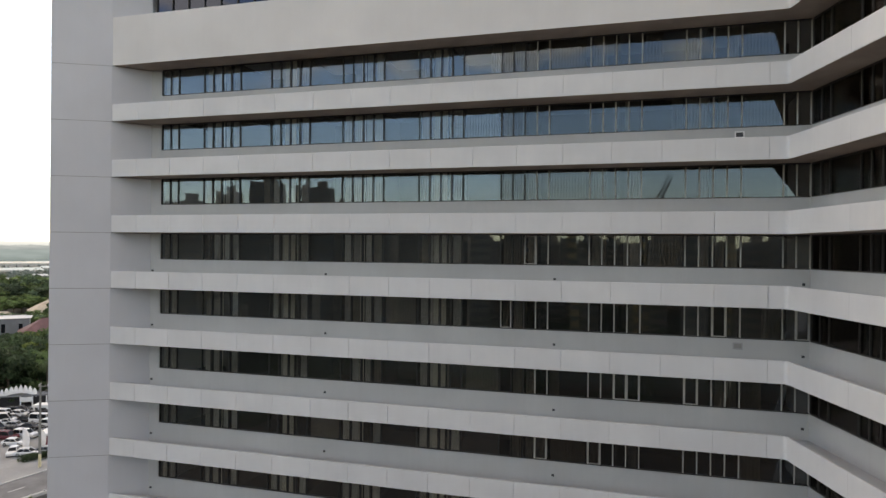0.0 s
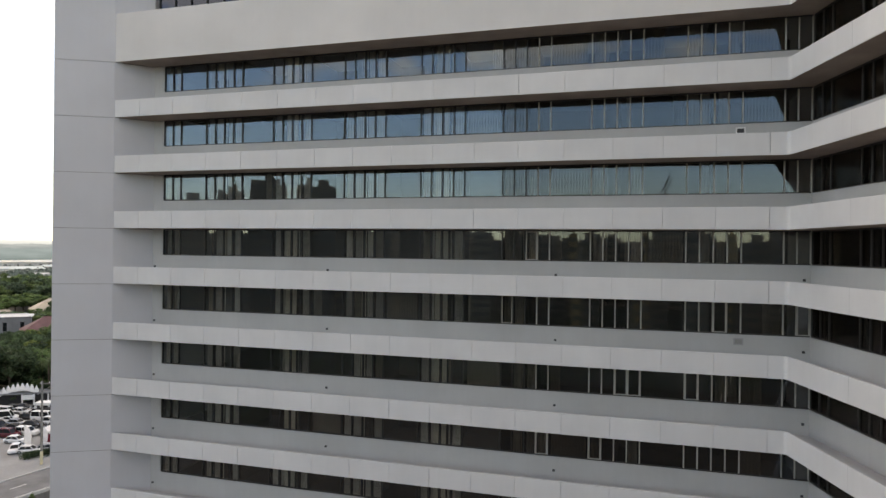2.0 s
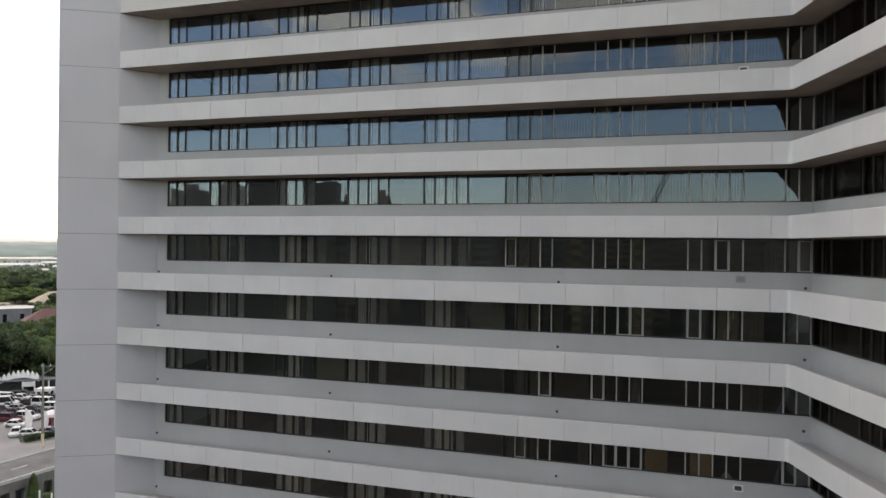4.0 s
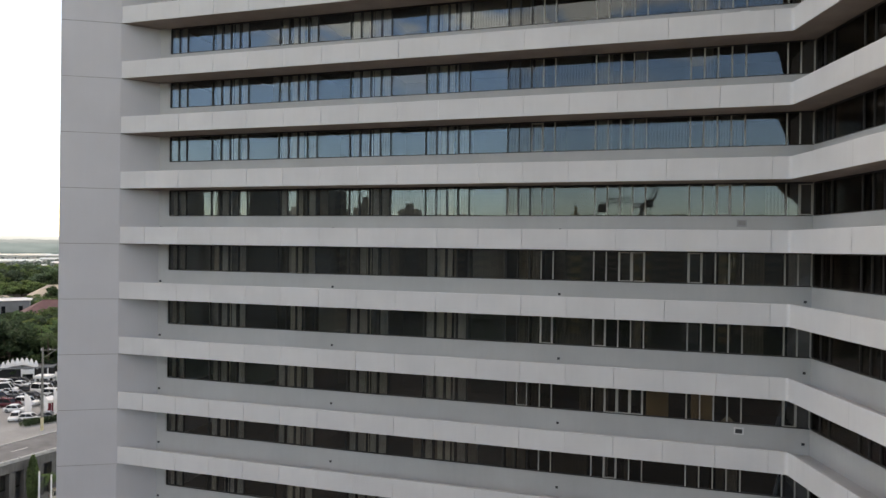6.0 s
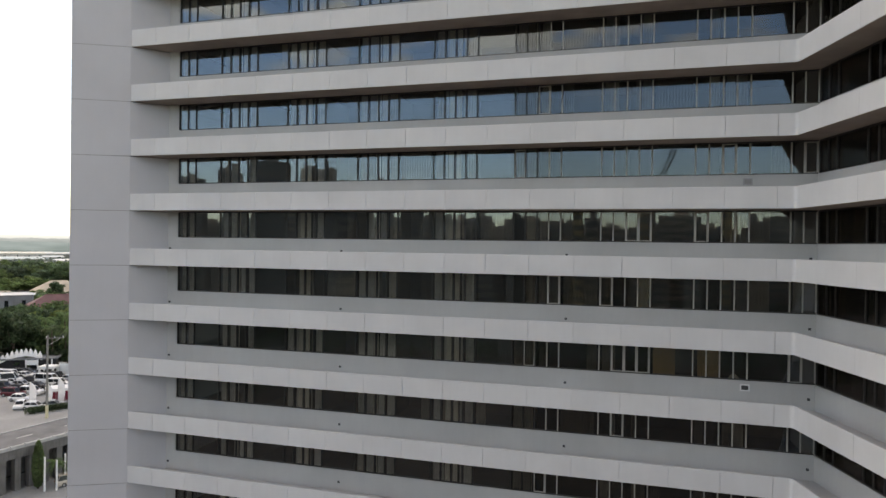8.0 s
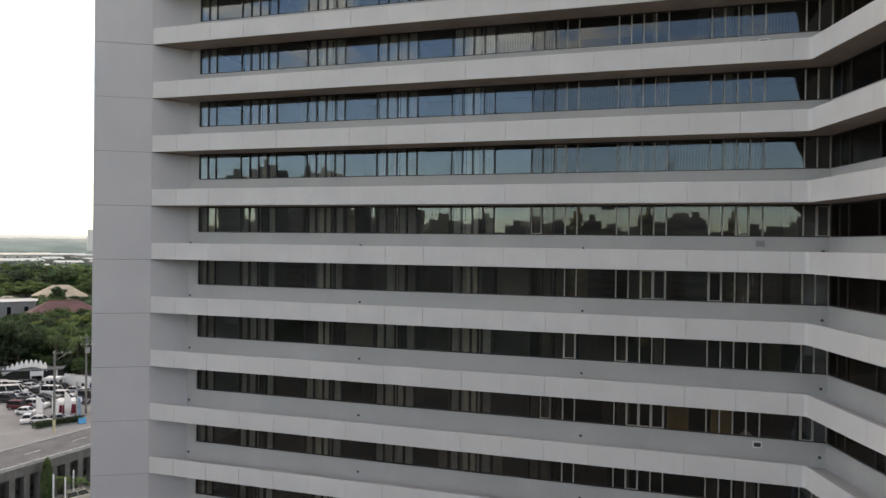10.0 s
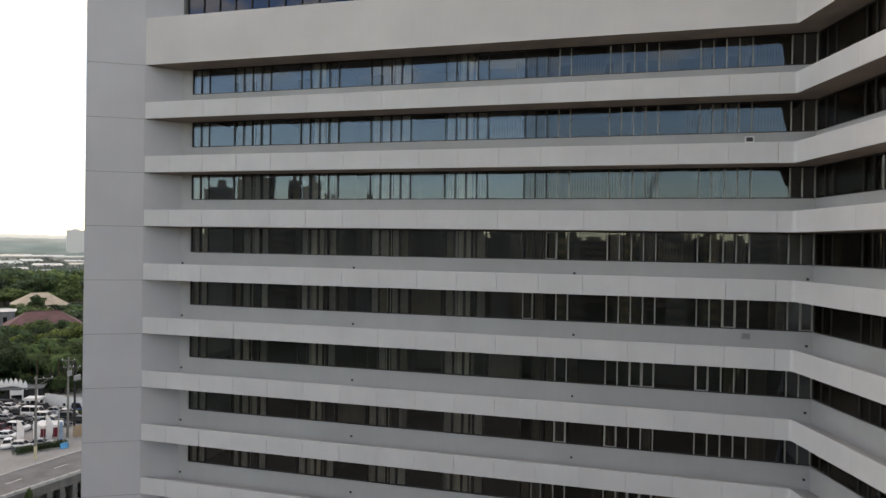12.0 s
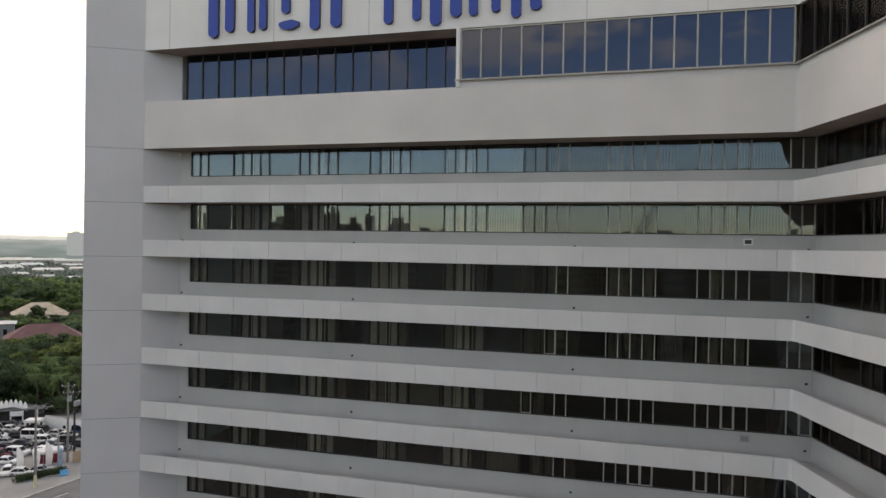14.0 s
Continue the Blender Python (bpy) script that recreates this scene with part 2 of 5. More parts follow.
# ---- the hotel: plan numbers ----
FLOOR_H, BAND_TOP, ROWS_BUILT = 3.2, 0.98, 11
B0 = 44.82                      # underside of the deep fascia
YW = 1.49                       # window wall behind the band faces
GROUND_LOW, GROUND_HIGH = -10.5, -4.5
CORNER = Vector((35.72, 0.0))   # band corner at the wing
FILLET = 0.16                   # its rounding
WCORNER = Vector((36.93, YW))   # window corner at the wing
WDIR = Vector((0.290, -1.089)).normalized()
WNORM = Vector((WDIR.y, -WDIR.x))  # outwards, over the court
WING_LEN = 9.31
# the wing's own frame: x along the wing from the corner, y into the wing
WING = Matrix(((WDIR.x, -WNORM.x, 0, CORNER.x), (WDIR.y, -WNORM.y, 0, CORNER.y), (0, 0, 1, 0), (0, 0, 0, 1)))
WING_YW = (WCORNER - CORNER).dot(-WNORM)
WING_X0 = (WCORNER - CORNER).dot(WDIR)
PIER = [(-2.71, -1.06), (-2.35, -1.49), (0.49, -0.03), (1.98, YW)]


def band_z(k):
    return B0 - FLOOR_H * k


def band_outline(front, back):
    """Plan of a band: main face, curved inner corner, wing face; front is how far behind the face it starts."""
    p = [(PIER[2][0] + front * 1.03, front)]
    for i in range(6):                      # concave turn
        u = i / 5
        a = CORNER + Vector((-FILLET, 0))
        c = CORNER + WDIR * FILLET
        q = (1 - u) ** 2 * a + 2 * u * (1 - u) * CORNER + u * u * c
        p.append((q.x, q.y + 0.0) if not front else (q.x + front * 0.8 * u, q.y + front * (1 - 0.2 * u)))
    e = CORNER + WDIR * WING_LEN
    p.append((e.x - WNORM.x * front, e.y - WNORM.y * front))
    e2 = CORNER + WDIR * WING_LEN - WNORM * (WING_YW + back)
    p.append((e2.x, e2.y))
    w2 = Vector((WCORNER.x + back * 0.9, YW + back))
    p.append((w2.x, w2.y))
    p.append((PIER[3][0] + back, YW + back))
    p.append(PIER[3])
    return p


hotel = thing("hotel_tower", (16, 6, GROUND_LOW), "pale grey concrete hotel tower with long window bands and angled wing", "building")

# slabs and bands, storey by storey
bands = []
for k in range(1, ROWS_BUILT + 1):
    z = band_z(k)
    bm = bmesh.new()
    prism(bm, band_outline(0.05, 0.35), z, z + 0.50)
    # upstand in front of the trough
    add_box(bm, 0.70, CORNER.x - 0.2, 0.06, 0.18, z + 0.49, z + BAND_TOP - 0.01)
    for q in add_box(bm, 0.2, WING_LEN, 0.06, 0.18, z + 0.49, z + BAND_TOP - 0.01):
        q.co = WING @ q.co
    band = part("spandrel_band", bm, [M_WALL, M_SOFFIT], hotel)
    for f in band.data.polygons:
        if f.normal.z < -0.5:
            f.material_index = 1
    bands.append(band)

# facing panels on the bands; shared meshes in a few widths
joints = [0.48, 2.24, 4.46, 6.66, 8.87, 11.08, 13.30, 15.46, 17.61, 19.76, 21.89, 24.04, 26.21, 28.42, 30.61, 32.82, 34.98]
panel_cache = {}
def panel_mesh(w):
    key = round(w, 3)
    if key not in panel_cache:
        panel_cache[key] = mesh_of("panel", box_bm(0.006, w - 0.006, 0, 0.055, 0, BAND_TOP, 0.012), M_PANEL)
    return panel_cache[key]
bm = bmesh.new()
arc = []
for i in range(7):
    u = i / 6
    a, c = CORNER + Vector((-FILLET, 0)), CORNER + WDIR * FILLET
    arc.append((1 - u) ** 2 * a + 2 * u * (1 - u) * CORNER + u * u * c)
arc = [Vector((joints[-1] + 0.006, 0.0))] + arc + [CORNER + WDIR * 4.42]
lo = [bm.verts.new((q.x, q.y, 0)) for q in arc]
hi = [bm.verts.new((q.x, q.y, BAND_TOP)) for q in arc]
lo2 = [bm.verts.new((q.x + 0.05, q.y + 0.05, 0)) for q in arc]
hi2 = [bm.verts.new((q.x + 0.05, q.y + 0.05, BAND_TOP)) for q in arc]
for i in range(len(arc) - 1):
    bm.faces.new((lo[i], lo[i + 1], hi[i + 1], hi[i]))
    bm.faces.new((hi[i], hi[i + 1], hi2[i + 1], hi2[i]))
    bm.faces.new((lo[i], lo2[i], lo2[i + 1], lo[i + 1]))
PANEL_CORNER = mesh_of("panel", bm, M_PANEL)
WING_PANEL_X = [4.42, 6.86]

# window rows: wide panes with groups of four narrow ones between
MULLS = [2.70, 3.28, 3.84, 5.57]
for i in range(7):
    s = 7.954 + 4.357 * i
    MULLS += [s - 0.595 * 3, s - 0.595 * 2, s - 0.595, s, s + (1.977 if i < 6 else 1.745)]
MULLS += [36.38, 36.93]
WIN_Z0, WIN_Z1 = 1.66, FLOOR_H        # window bottom and top over the band's underside
WING_MULLS = [WING_X0 + v for v in (0.00, 0.70, 1.40, 3.52, 4.19, 4.87, 5.55, 7.67, 8.34, 9.02, 9.69)]
WING_MULLS = [v for v in WING_MULLS if v < WING_LEN - 0.3] + [WING_LEN]
SILVER_FROM = 20.0

pane_cache, mull_cache = {}, {}
def pane_mesh(w, h, mat):
    key = (round(w, 3), round(h, 3), mat.name)
    if key not in pane_cache:
        pane_cache[key] = mesh_of("pane", box_bm(0, w, -0.004, 0.004, 0, h), mat)
    return pane_cache[key]
def mullion_mesh(w, d, h, mat):
    key = (w, d, round(h, 3), mat.name)
    if key not in mull_cache:
        mull_cache[key] = mesh_of("mullion", box_bm(-w / 2, w / 2, -d, 0.03, 0, h, 0.008), mat)
    return mull_cache[key]


def sash_mesh(w, h):
    """The slim frame of an opening sash."""
    bm = bmesh.new()
    for x0, x1, z0, z1 in ((0.03, 0.065, 0.06, h - 0.08), (w - 0.065, w - 0.03, 0.06, h - 0.08), (0.066, w - 0.066, 0.06, 0.095), (0.066, w - 0.066, h - 0.115, h - 0.08)):
        add_box(bm, x0, x1, -0.085, -0.012, z0, z1)
    return mesh_of("sash", bm, M_ALU)


def window_row(xs, y, z, h, place, silver_from, glass, name="window", bays=None, depth=0.07, width=0.06):
    """Windows between mullions at xs. Each bay is a window: its rails, with panes and mullions as parts of it."""
    edges = bays or [0, len(xs) - 1]
    for a, b in zip(edges[:-1], edges[1:]):
        silver = xs[a] >= silver_from
        mat = M_ALU if silver else M_BRONZE
        bm = bmesh.new()
        add_box(bm, xs[a] + 0.002, xs[b] - 0.002, y - depth * 0.8, y + 0.03, z, z + 0.055)
        rail = mat if name == "glazing" else M_BRONZE
        ob = part(name, bm, rail, hotel)
        ob.matrix_basis = place @ ob.matrix_basis
        part("head_rail", box_bm(xs[a] + 0.002, xs[b] - 0.002, y - depth * 0.8, y + 0.03, z + h - 0.07, z + h - 0.004), rail, ob, local=Matrix.Identity(4))
        last = b + 1 if b == len(xs) - 1 else b
        for i in range(a, last):
            bar = M_BRONZE if silver and silver_from > 1 and xs[i] < silver_from + 4.2 else mat
            part("mullion", mullion_mesh(width, depth, h - 0.13, bar), None, ob, local=Matrix.Translation((xs[i], y, z + 0.057)))
        for i in range(a, b):
            w = xs[i + 1] - xs[i]
            # each pane stands a trifle out of true
            lean = pose(xs[i], y, z + 0.05, random.uniform(-0.16, 0.16), 0, random.uniform(-0.16, 0.16))
            if silver and silver_from == SILVER_FROM and w < 0.7 and random.random() < 0.08:
                key = ("sash", round(w, 3))
                if key not in mull_cache:
                    mull_cache[key] = sash_mesh(w, h)
                part("sash", mull_cache[key], None, ob, local=Matrix.Translation((xs[i], y, z)))
            part("pane", pane_mesh(w, h - 0.1, M_GLASS_OLD if glass is M_GLASS and not silver else glass), None, ob, local=lean)


# bay limits: from the start of each narrow group to the end of the wide pane
BAYS = [0, 3] + [3 + 5 * i for i in range(1, 7)] + [len(MULLS) - 1]
WING_BAYS = [0] + list(range(1, len(WING_MULLS) - 1, 5)) + [len(WING_MULLS) - 1]


def wing_part(name, bm, mat, parent=None, label=""):
    ob = part(name, bm, mat, parent or hotel, label)
    ob.matrix_basis = WING
    return ob


# recessed walls under the windows, inside wall face to band underside
WALL_BASE = band_z(ROWS_BUILT)
for k in range(1, ROWS_BUILT + 1):
    z = band_z(k)
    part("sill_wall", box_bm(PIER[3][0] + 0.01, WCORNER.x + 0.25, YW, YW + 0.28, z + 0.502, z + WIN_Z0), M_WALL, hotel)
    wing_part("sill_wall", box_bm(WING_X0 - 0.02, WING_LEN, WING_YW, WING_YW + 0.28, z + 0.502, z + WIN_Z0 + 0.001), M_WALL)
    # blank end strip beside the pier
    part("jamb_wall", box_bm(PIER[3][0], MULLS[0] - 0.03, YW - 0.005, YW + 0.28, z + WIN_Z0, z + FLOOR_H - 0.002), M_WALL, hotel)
    window_row(MULLS, YW + 0.10, z + WIN_Z0, FLOOR_H - WIN_Z0, Matrix.Identity(4), SILVER_FROM, M_GLASS, bays=BAYS)
    window_row(WING_MULLS, WING_YW + 0.10, z + WIN_Z0, FLOOR_H - WIN_Z0, WING, 99, M_GLASS_WING, bays=WING_BAYS)

# rooms behind: floors, back walls, party walls
PARTY = [6.76 + 4.357 * i for i in range(7)]
for k in range(1, ROWS_BUILT + 1):
    z = band_z(k)
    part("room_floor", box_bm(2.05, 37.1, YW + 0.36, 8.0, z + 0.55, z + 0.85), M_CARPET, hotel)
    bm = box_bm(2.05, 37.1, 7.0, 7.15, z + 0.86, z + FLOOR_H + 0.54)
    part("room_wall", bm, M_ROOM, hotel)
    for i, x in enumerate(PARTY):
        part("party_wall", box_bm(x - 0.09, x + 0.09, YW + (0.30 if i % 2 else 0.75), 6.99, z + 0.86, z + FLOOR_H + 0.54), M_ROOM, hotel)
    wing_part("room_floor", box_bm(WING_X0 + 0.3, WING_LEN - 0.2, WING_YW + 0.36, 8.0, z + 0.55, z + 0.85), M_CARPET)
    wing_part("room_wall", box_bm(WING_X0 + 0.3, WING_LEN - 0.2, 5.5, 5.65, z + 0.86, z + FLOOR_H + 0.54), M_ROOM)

# deep fascia over the top guest floor
bm = bmesh.new()
prism(bm, band_outline(0.0, 0.35), B0, B0 + 2.78)
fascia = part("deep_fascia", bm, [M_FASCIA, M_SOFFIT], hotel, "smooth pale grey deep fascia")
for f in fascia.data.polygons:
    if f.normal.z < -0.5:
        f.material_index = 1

# top storey: recessed glazing on one half, flush glazing on the other and round the wing
UP_Z, UP_TOP = B0 + 2.79, B0 + 5.83
UP_X = [2.35 + 1.0841 * i for i in range(16)] + [19.49]
window_row(UP_X, YW, UP_Z + 0.02, UP_TOP - UP_Z - 0.02, Matrix.Identity(4), 99, M_GLASS_UP, name="glazing", depth=0.09)
OUT_X = [19.85 + 1.0468 * i for i in range(16)]
window_row(OUT_X, 0.06, UP_Z + 0.36, UP_TOP - UP_Z - 0.40, Matrix.Identity(4), 0.0, M_GLASS_UP, name="glazing", depth=0.09, width=0.075)
OUTW_X = [0.12 + 1.167 * i for i in range(8)]
window_row(OUTW_X, 0.06, UP_Z + 0.36, UP_TOP - UP_Z - 0.40, WING, 99, M_GLASS_WING, name="glazing", depth=0.09, width=0.075)
part("upstand", box_bm(19.61, CORNER.x + 0.3, 0.0, 0.3, UP_Z - 0.008, UP_Z + 0.28), M_PANEL, hotel)
wing_part("upstand", box_bm(0.05, WING_LEN, 0.004, 0.3, UP_Z - 0.008, UP_Z + 0.28), M_PANEL)
part("sill_ledge", box_bm(19.52, CORNER.x + 0.02, -0.16, 0.16, UP_Z + 0.285, UP_Z + 0.36, 0.01), M_LEDGE, hotel)
wing_part("sill_ledge", box_bm(0.03, WING_LEN, -0.16, 0.16, UP_Z + 0.287, UP_Z + 0.358, 0.01), M_LEDGE)
part("end_post", box_bm(19.59, 19.79, -0.10, YW - 0.05, UP_Z - 0.02, UP_TOP + 0.01, 0.01), M_WHITE, hotel, "white painted end post")
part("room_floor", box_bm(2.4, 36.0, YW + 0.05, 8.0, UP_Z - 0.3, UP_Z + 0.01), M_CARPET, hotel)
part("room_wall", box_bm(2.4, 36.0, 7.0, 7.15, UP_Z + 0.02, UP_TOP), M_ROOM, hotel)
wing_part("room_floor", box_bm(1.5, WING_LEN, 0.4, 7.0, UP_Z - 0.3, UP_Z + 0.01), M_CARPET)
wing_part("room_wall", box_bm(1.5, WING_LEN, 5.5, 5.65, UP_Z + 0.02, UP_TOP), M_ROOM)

# sign fascia and roof
bm = bmesh.new()
prism(bm, band_outline(0.0, 0.35), UP_TOP + 0.004, UP_TOP + 4.6)
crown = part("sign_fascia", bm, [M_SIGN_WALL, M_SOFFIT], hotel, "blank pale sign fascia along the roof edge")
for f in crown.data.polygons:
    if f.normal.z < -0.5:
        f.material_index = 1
for x in (2.2, 9.0, 14.7, 26.2, 31.8):
    part("joint", box_bm(x - 0.012, x + 0.012, -0.004, 0.01, UP_TOP + 0.02, UP_TOP + 4.55), M_JOINT, hotel)

# slanting end pier with a joint at each storey
PIER_BACK = 17.0
edges_z = [GROUND_LOW - 0.3] + [band_z(k) - 0.02 for k in range(ROWS_BUILT + 3, 0, -1)] + [B0 - 0.02, UP_TOP, UP_TOP + 5.4]
outline = PIER + [(1.98, PIER_BACK), (-2.71, PIER_BACK)]
inner = [(-2.69, -1.05), (-2.34, -1.462), (0.481, -0.009), (1.96, YW), (1.96, PIER_BACK - 0.03), (-2.69, PIER_BACK - 0.03)]
bm = bmesh.new()
prism(bm, inner, edges_z[0], edges_z[-1] - 0.05)
pier = part("end_pier", bm, M_PIER_JOINT, hotel, "slanting pale grey end pier with recessed joints")
for a, b in zip(edges_z[:-1], edges_z[1:]):
    bm = bmesh.new()
    prism(bm, outline, a + 0.016, b - 0.016)
    part("wall_panel", bm, M_PIER, pier)

# body of the tower behind, roof and plain podium
bm = bmesh.new()
prism(bm, [(2.0, 8.2), (42.0, 8.2), (42.0, PIER_BACK), (2.0, PIER_BACK)], GROUND_LOW, UP_TOP + 4.4)
part("rear_wall", bm, M_WALL, hotel)
part("roof", box_bm(1.5, 44, 1.7, PIER_BACK, UP_TOP + 4.405, UP_TOP + 4.6), M_WALL, hotel)
wing_part("roof", box_bm(1.8, WING_LEN, 0.4, 13.0, UP_TOP + 4.41, UP_TOP + 4.61), M_WALL)
wing_part("rear_wall", box_bm(-3.0, WING_LEN - 0.05, 8.1, 13.0, GROUND_LOW, UP_TOP + 4.4), M_WALL)
# unseen run of wing, added to block sky light: plain bands before a dark wall
for k in range(0, ROWS_BUILT + 1):
    wing_part("spandrel_band", box_bm(WING_LEN + 0.31, 34.0, 0.05, WING_YW + 0.01, band_z(k), band_z(k) + (BAND_TOP if k else 2.78)), M_WALL)
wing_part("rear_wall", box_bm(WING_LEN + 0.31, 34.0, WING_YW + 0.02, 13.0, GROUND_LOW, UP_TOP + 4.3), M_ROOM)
wing_part("end_wall", box_bm(WING_LEN + 0.005, WING_LEN + 0.3, WING_YW + 0.02, 13.0, GROUND_LOW, UP_TOP + 4.3), M_PIER)
bm = bmesh.new()
prism(bm, band_outline(0.05, 0.3), GROUND_LOW - 0.2, WALL_BASE - 0.004)
part("podium", bm, M_WALL, hotel)

# vents with white frames, and weep outlets above each band
for k in range(1, ROWS_BUILT + 1):
    z = band_z(k)
    if k in (2, 5, 8, 11):
        plain = k in (5, 11)
        vent = part("vent", box_bm(33.79, 34.21, YW - 0.03, YW + 0.01, z + 1.18, z + 1.50, 0.008), M_VENT if plain else M_WHITE, hotel, "grey wall vent" if plain else "white framed wall vent")
        part("grille", box_bm(33.85, 34.15, YW - 0.036, YW - 0.02, z + 1.24, z + 1.44), M_JOINT if plain else M_DARK, vent)
    for x in (2.15, 13.40, 25.72, 36.67):
        part("weep_outlet", box_bm(x - 0.06, x + 0.06, YW - 0.05, YW + 0.01, z + 0.94, z + 1.05, 0.01), M_DARK, hotel)

# sign: plain blue bars standing off the fascia
SIGN = [(4.91, 5.54, 51.05, 53.4), (6.00, 6.56, 51.3, 53.5), (7.42, 7.85, 51.2, 53.3), (8.17, 8.62, 51.3, 53.3), (9.37, 10.62, 51.2, 51.75), (9.55, 10.05, 52.1, 53.3),
        (11.28, 11.86, 51.1, 53.2), (12.52, 13.14, 51.14, 53.9), (15.60, 16.11, 51.1, 53.9), (17.20, 17.65, 51.18, 53.9), (18.16, 18.77, 50.85, 52.9),
        (19.25, 19.85, 51.2, 53.1), (20.25, 20.71, 51.2, 53.1), (21.43, 21.88, 51.3, 53.1), (22.44, 22.95, 50.95, 53.1), (23.40, 23.98, 51.25, 53.1)]
sign = thing("roof_sign", (14, -0.1, 51.0), "row of raised blue sign shapes mounted on the pale fascia", "sign")
for n, (x0, x1, z0, z1) in enumerate(SIGN):
    bm = bmesh.new()
    w = x1 - x0
    cut = min(0.34, 0.45 * w)               # slanted foot and head
    pts = [(x0 + 0.10 * w, z0 + 0.35 * cut), (x0 + 0.42 * w, z0), (x0 + 0.70 * w, z0 + 0.05 * cut), (x1, z0 + 0.6 * cut), (x1, z1 - 0.4 * cut), (x1 - 0.35 * w, z1), (x0 + 0.1 * w, z1 - 0.3 * cut), (x0, z1 - 0.7 * cut), (x0, z0 + 0.9 * cut)]
    f = [bm.verts.new((x, -0.20, z)) for x, z in pts]
    g = [bm.verts.new((x, -0.005, z)) for x, z in pts]
    bm.faces.new(f)
    bm.faces.new(g[::-1])
    for i in range(len(pts)):
        q = bm.faces.new((f[i], g[i], g[(i + 1) % len(pts)], f[(i + 1) % len(pts)]))
        q.material_index = 1
    part("sign_bar", bm, [M_SIGN, M_SIGN_SIDE], sign)


# ---- curtains ----
def curtain_mesh(w, h, folds, mat, amp=0.02):
    bm = bmesh.new()
    n = folds * 6
    rows = []
    for z in (0.0, h * 0.5, h):
        rows.append([bm.verts.new((w * i / n, amp * math.sin(i / n * folds * math.tau) * (1.15 if z == 0 else 0.9), z)) for i in range(n + 1)])
    for r0, r1 in zip(rows[:-1], rows[1:]):
        for i in range(n):
            bm.faces.new((r0[i], r0[i + 1], r1[i + 1], r1[i]))
    bmesh.ops.solidify(bm, geom=bm.faces[:], thickness=0.006)
    me = mesh_of("curtain", bm, mat)
    for p in me.polygons:
        p.use_smooth = True
    return me


CH = FLOOR_H - WIN_Z0 + 0.35
cloth_cache = {}
rng = random.Random(11)


def drop(w, x, y, z, mat, curtain):
    """One length of cloth of width w whose near edge hangs at x."""
    key = (round(w, 2), mat.name)
    if key not in cloth_cache:
        cloth_cache[key] = curtain_mesh(key[0], CH, max(1, round(key[0] / 0.14)), mat, 0.018 if w < 1 else 0.014)
    part("hem" if mat is M_SHEER else "cloth", cloth_cache[key], None, curtain, local=Matrix.Translation((x, y, z)))


def hang(drops, x, y, z, place=None):
    """A gathered curtain at x: its lengths of cloth, as (from, width, depth, material)."""
    if drops:
        dark = all(d[3] is M_DRAPE for d in drops)
        words = "dark cloth drape gathered beside the hotel window" if dark else "pale sheer cloth curtain gathered beside the hotel window"
        c = thing("curtain", (place or Matrix.Identity(4)) @ Matrix.Translation((x, y, z)), words, "curtain", "hotel room curtains")
        for off, w, deep, mat in drops:
            drop(w, off, deep, 0, mat, c)


# gathered cloth behind the narrow panes on both sides of a party wall: (from, width, cream hem or not)
PLAIN_SET = [(-1.09, 0.44, 0), (-0.55, 0.38, 0), (-0.135, 0.06, 1), (0.065, 0.06, 1), (0.16, 0.38, 0), (0.65, 0.44, 0)]
HEMMED_SET = [(-1.07, 0.42, 0), (-0.54, 0.14, 0), (-0.37, 0.28, 1), (0.06, 0.26, 1), (0.40, 0.16, 0), (0.66, 0.44, 0)]
for k in range(1, ROWS_BUILT + 1):
    z = band_z(k) + WIN_Z0 - 0.30
    hang([(0, 0.38, 0, M_CURTAIN), (0.48, 0.44, 0.03, M_CURTAIN)], 2.83, YW + 0.24, z)
    for i, x in enumerate(PARTY):
        for side in (-1, 1):
            drops = []
            for off, w, hem in HEMMED_SET if i % 2 else PLAIN_SET:
                if off * side < 0:
                    continue
                if i == 4 and off > 0 or i > 4:         # renewed rooms: few curtains left
                    if hem or rng.random() > (0.72 if k < 5 else 0.34):
                        continue
                elif rng.random() < 0.08 and not hem:
                    continue
                cloth = M_SHEER if hem else M_DRAPE if rng.random() < (0.12 if i < 5 or k < 5 else 0.7) else M_CURTAIN
                drops.append((off + (0 if hem else rng.uniform(-0.03, 0.03)), w, 0.07 if hem else 0.15, cloth))
            if side > 0 and rng.random() < (0.45 if i > 3 else 0.22):     # cloth half drawn across the wide pane
                w = rng.choice((0.5, 0.9, 1.7))
                drops.append((1.25 + rng.choice((0, 1.8 - w)), w, 0.32, M_DRAPE))
            hang(drops, x, YW + 0.10, z)
    hang([(x, w, 0.15, rng.choice((M_DRAPE, M_CURTAIN, M_CURTAIN))) for x, w in ((0.12, 0.38), (0.70, 0.44), (1.3, 0.5), (2.35, 0.62)) if rng.random() < 0.75], WING_X0, WING_YW + 0.10, z, WING)
    hang([(x, w, 0.15, rng.choice((M_DRAPE, M_CURTAIN, M_CURTAIN))) for x, w in ((0, 0.44), (0.62, 0.40), (1.2, 0.44), (1.9, 0.7)) if rng.random() < 0.75], WING_X0 + 3.2, WING_YW + 0.10, z, WING)

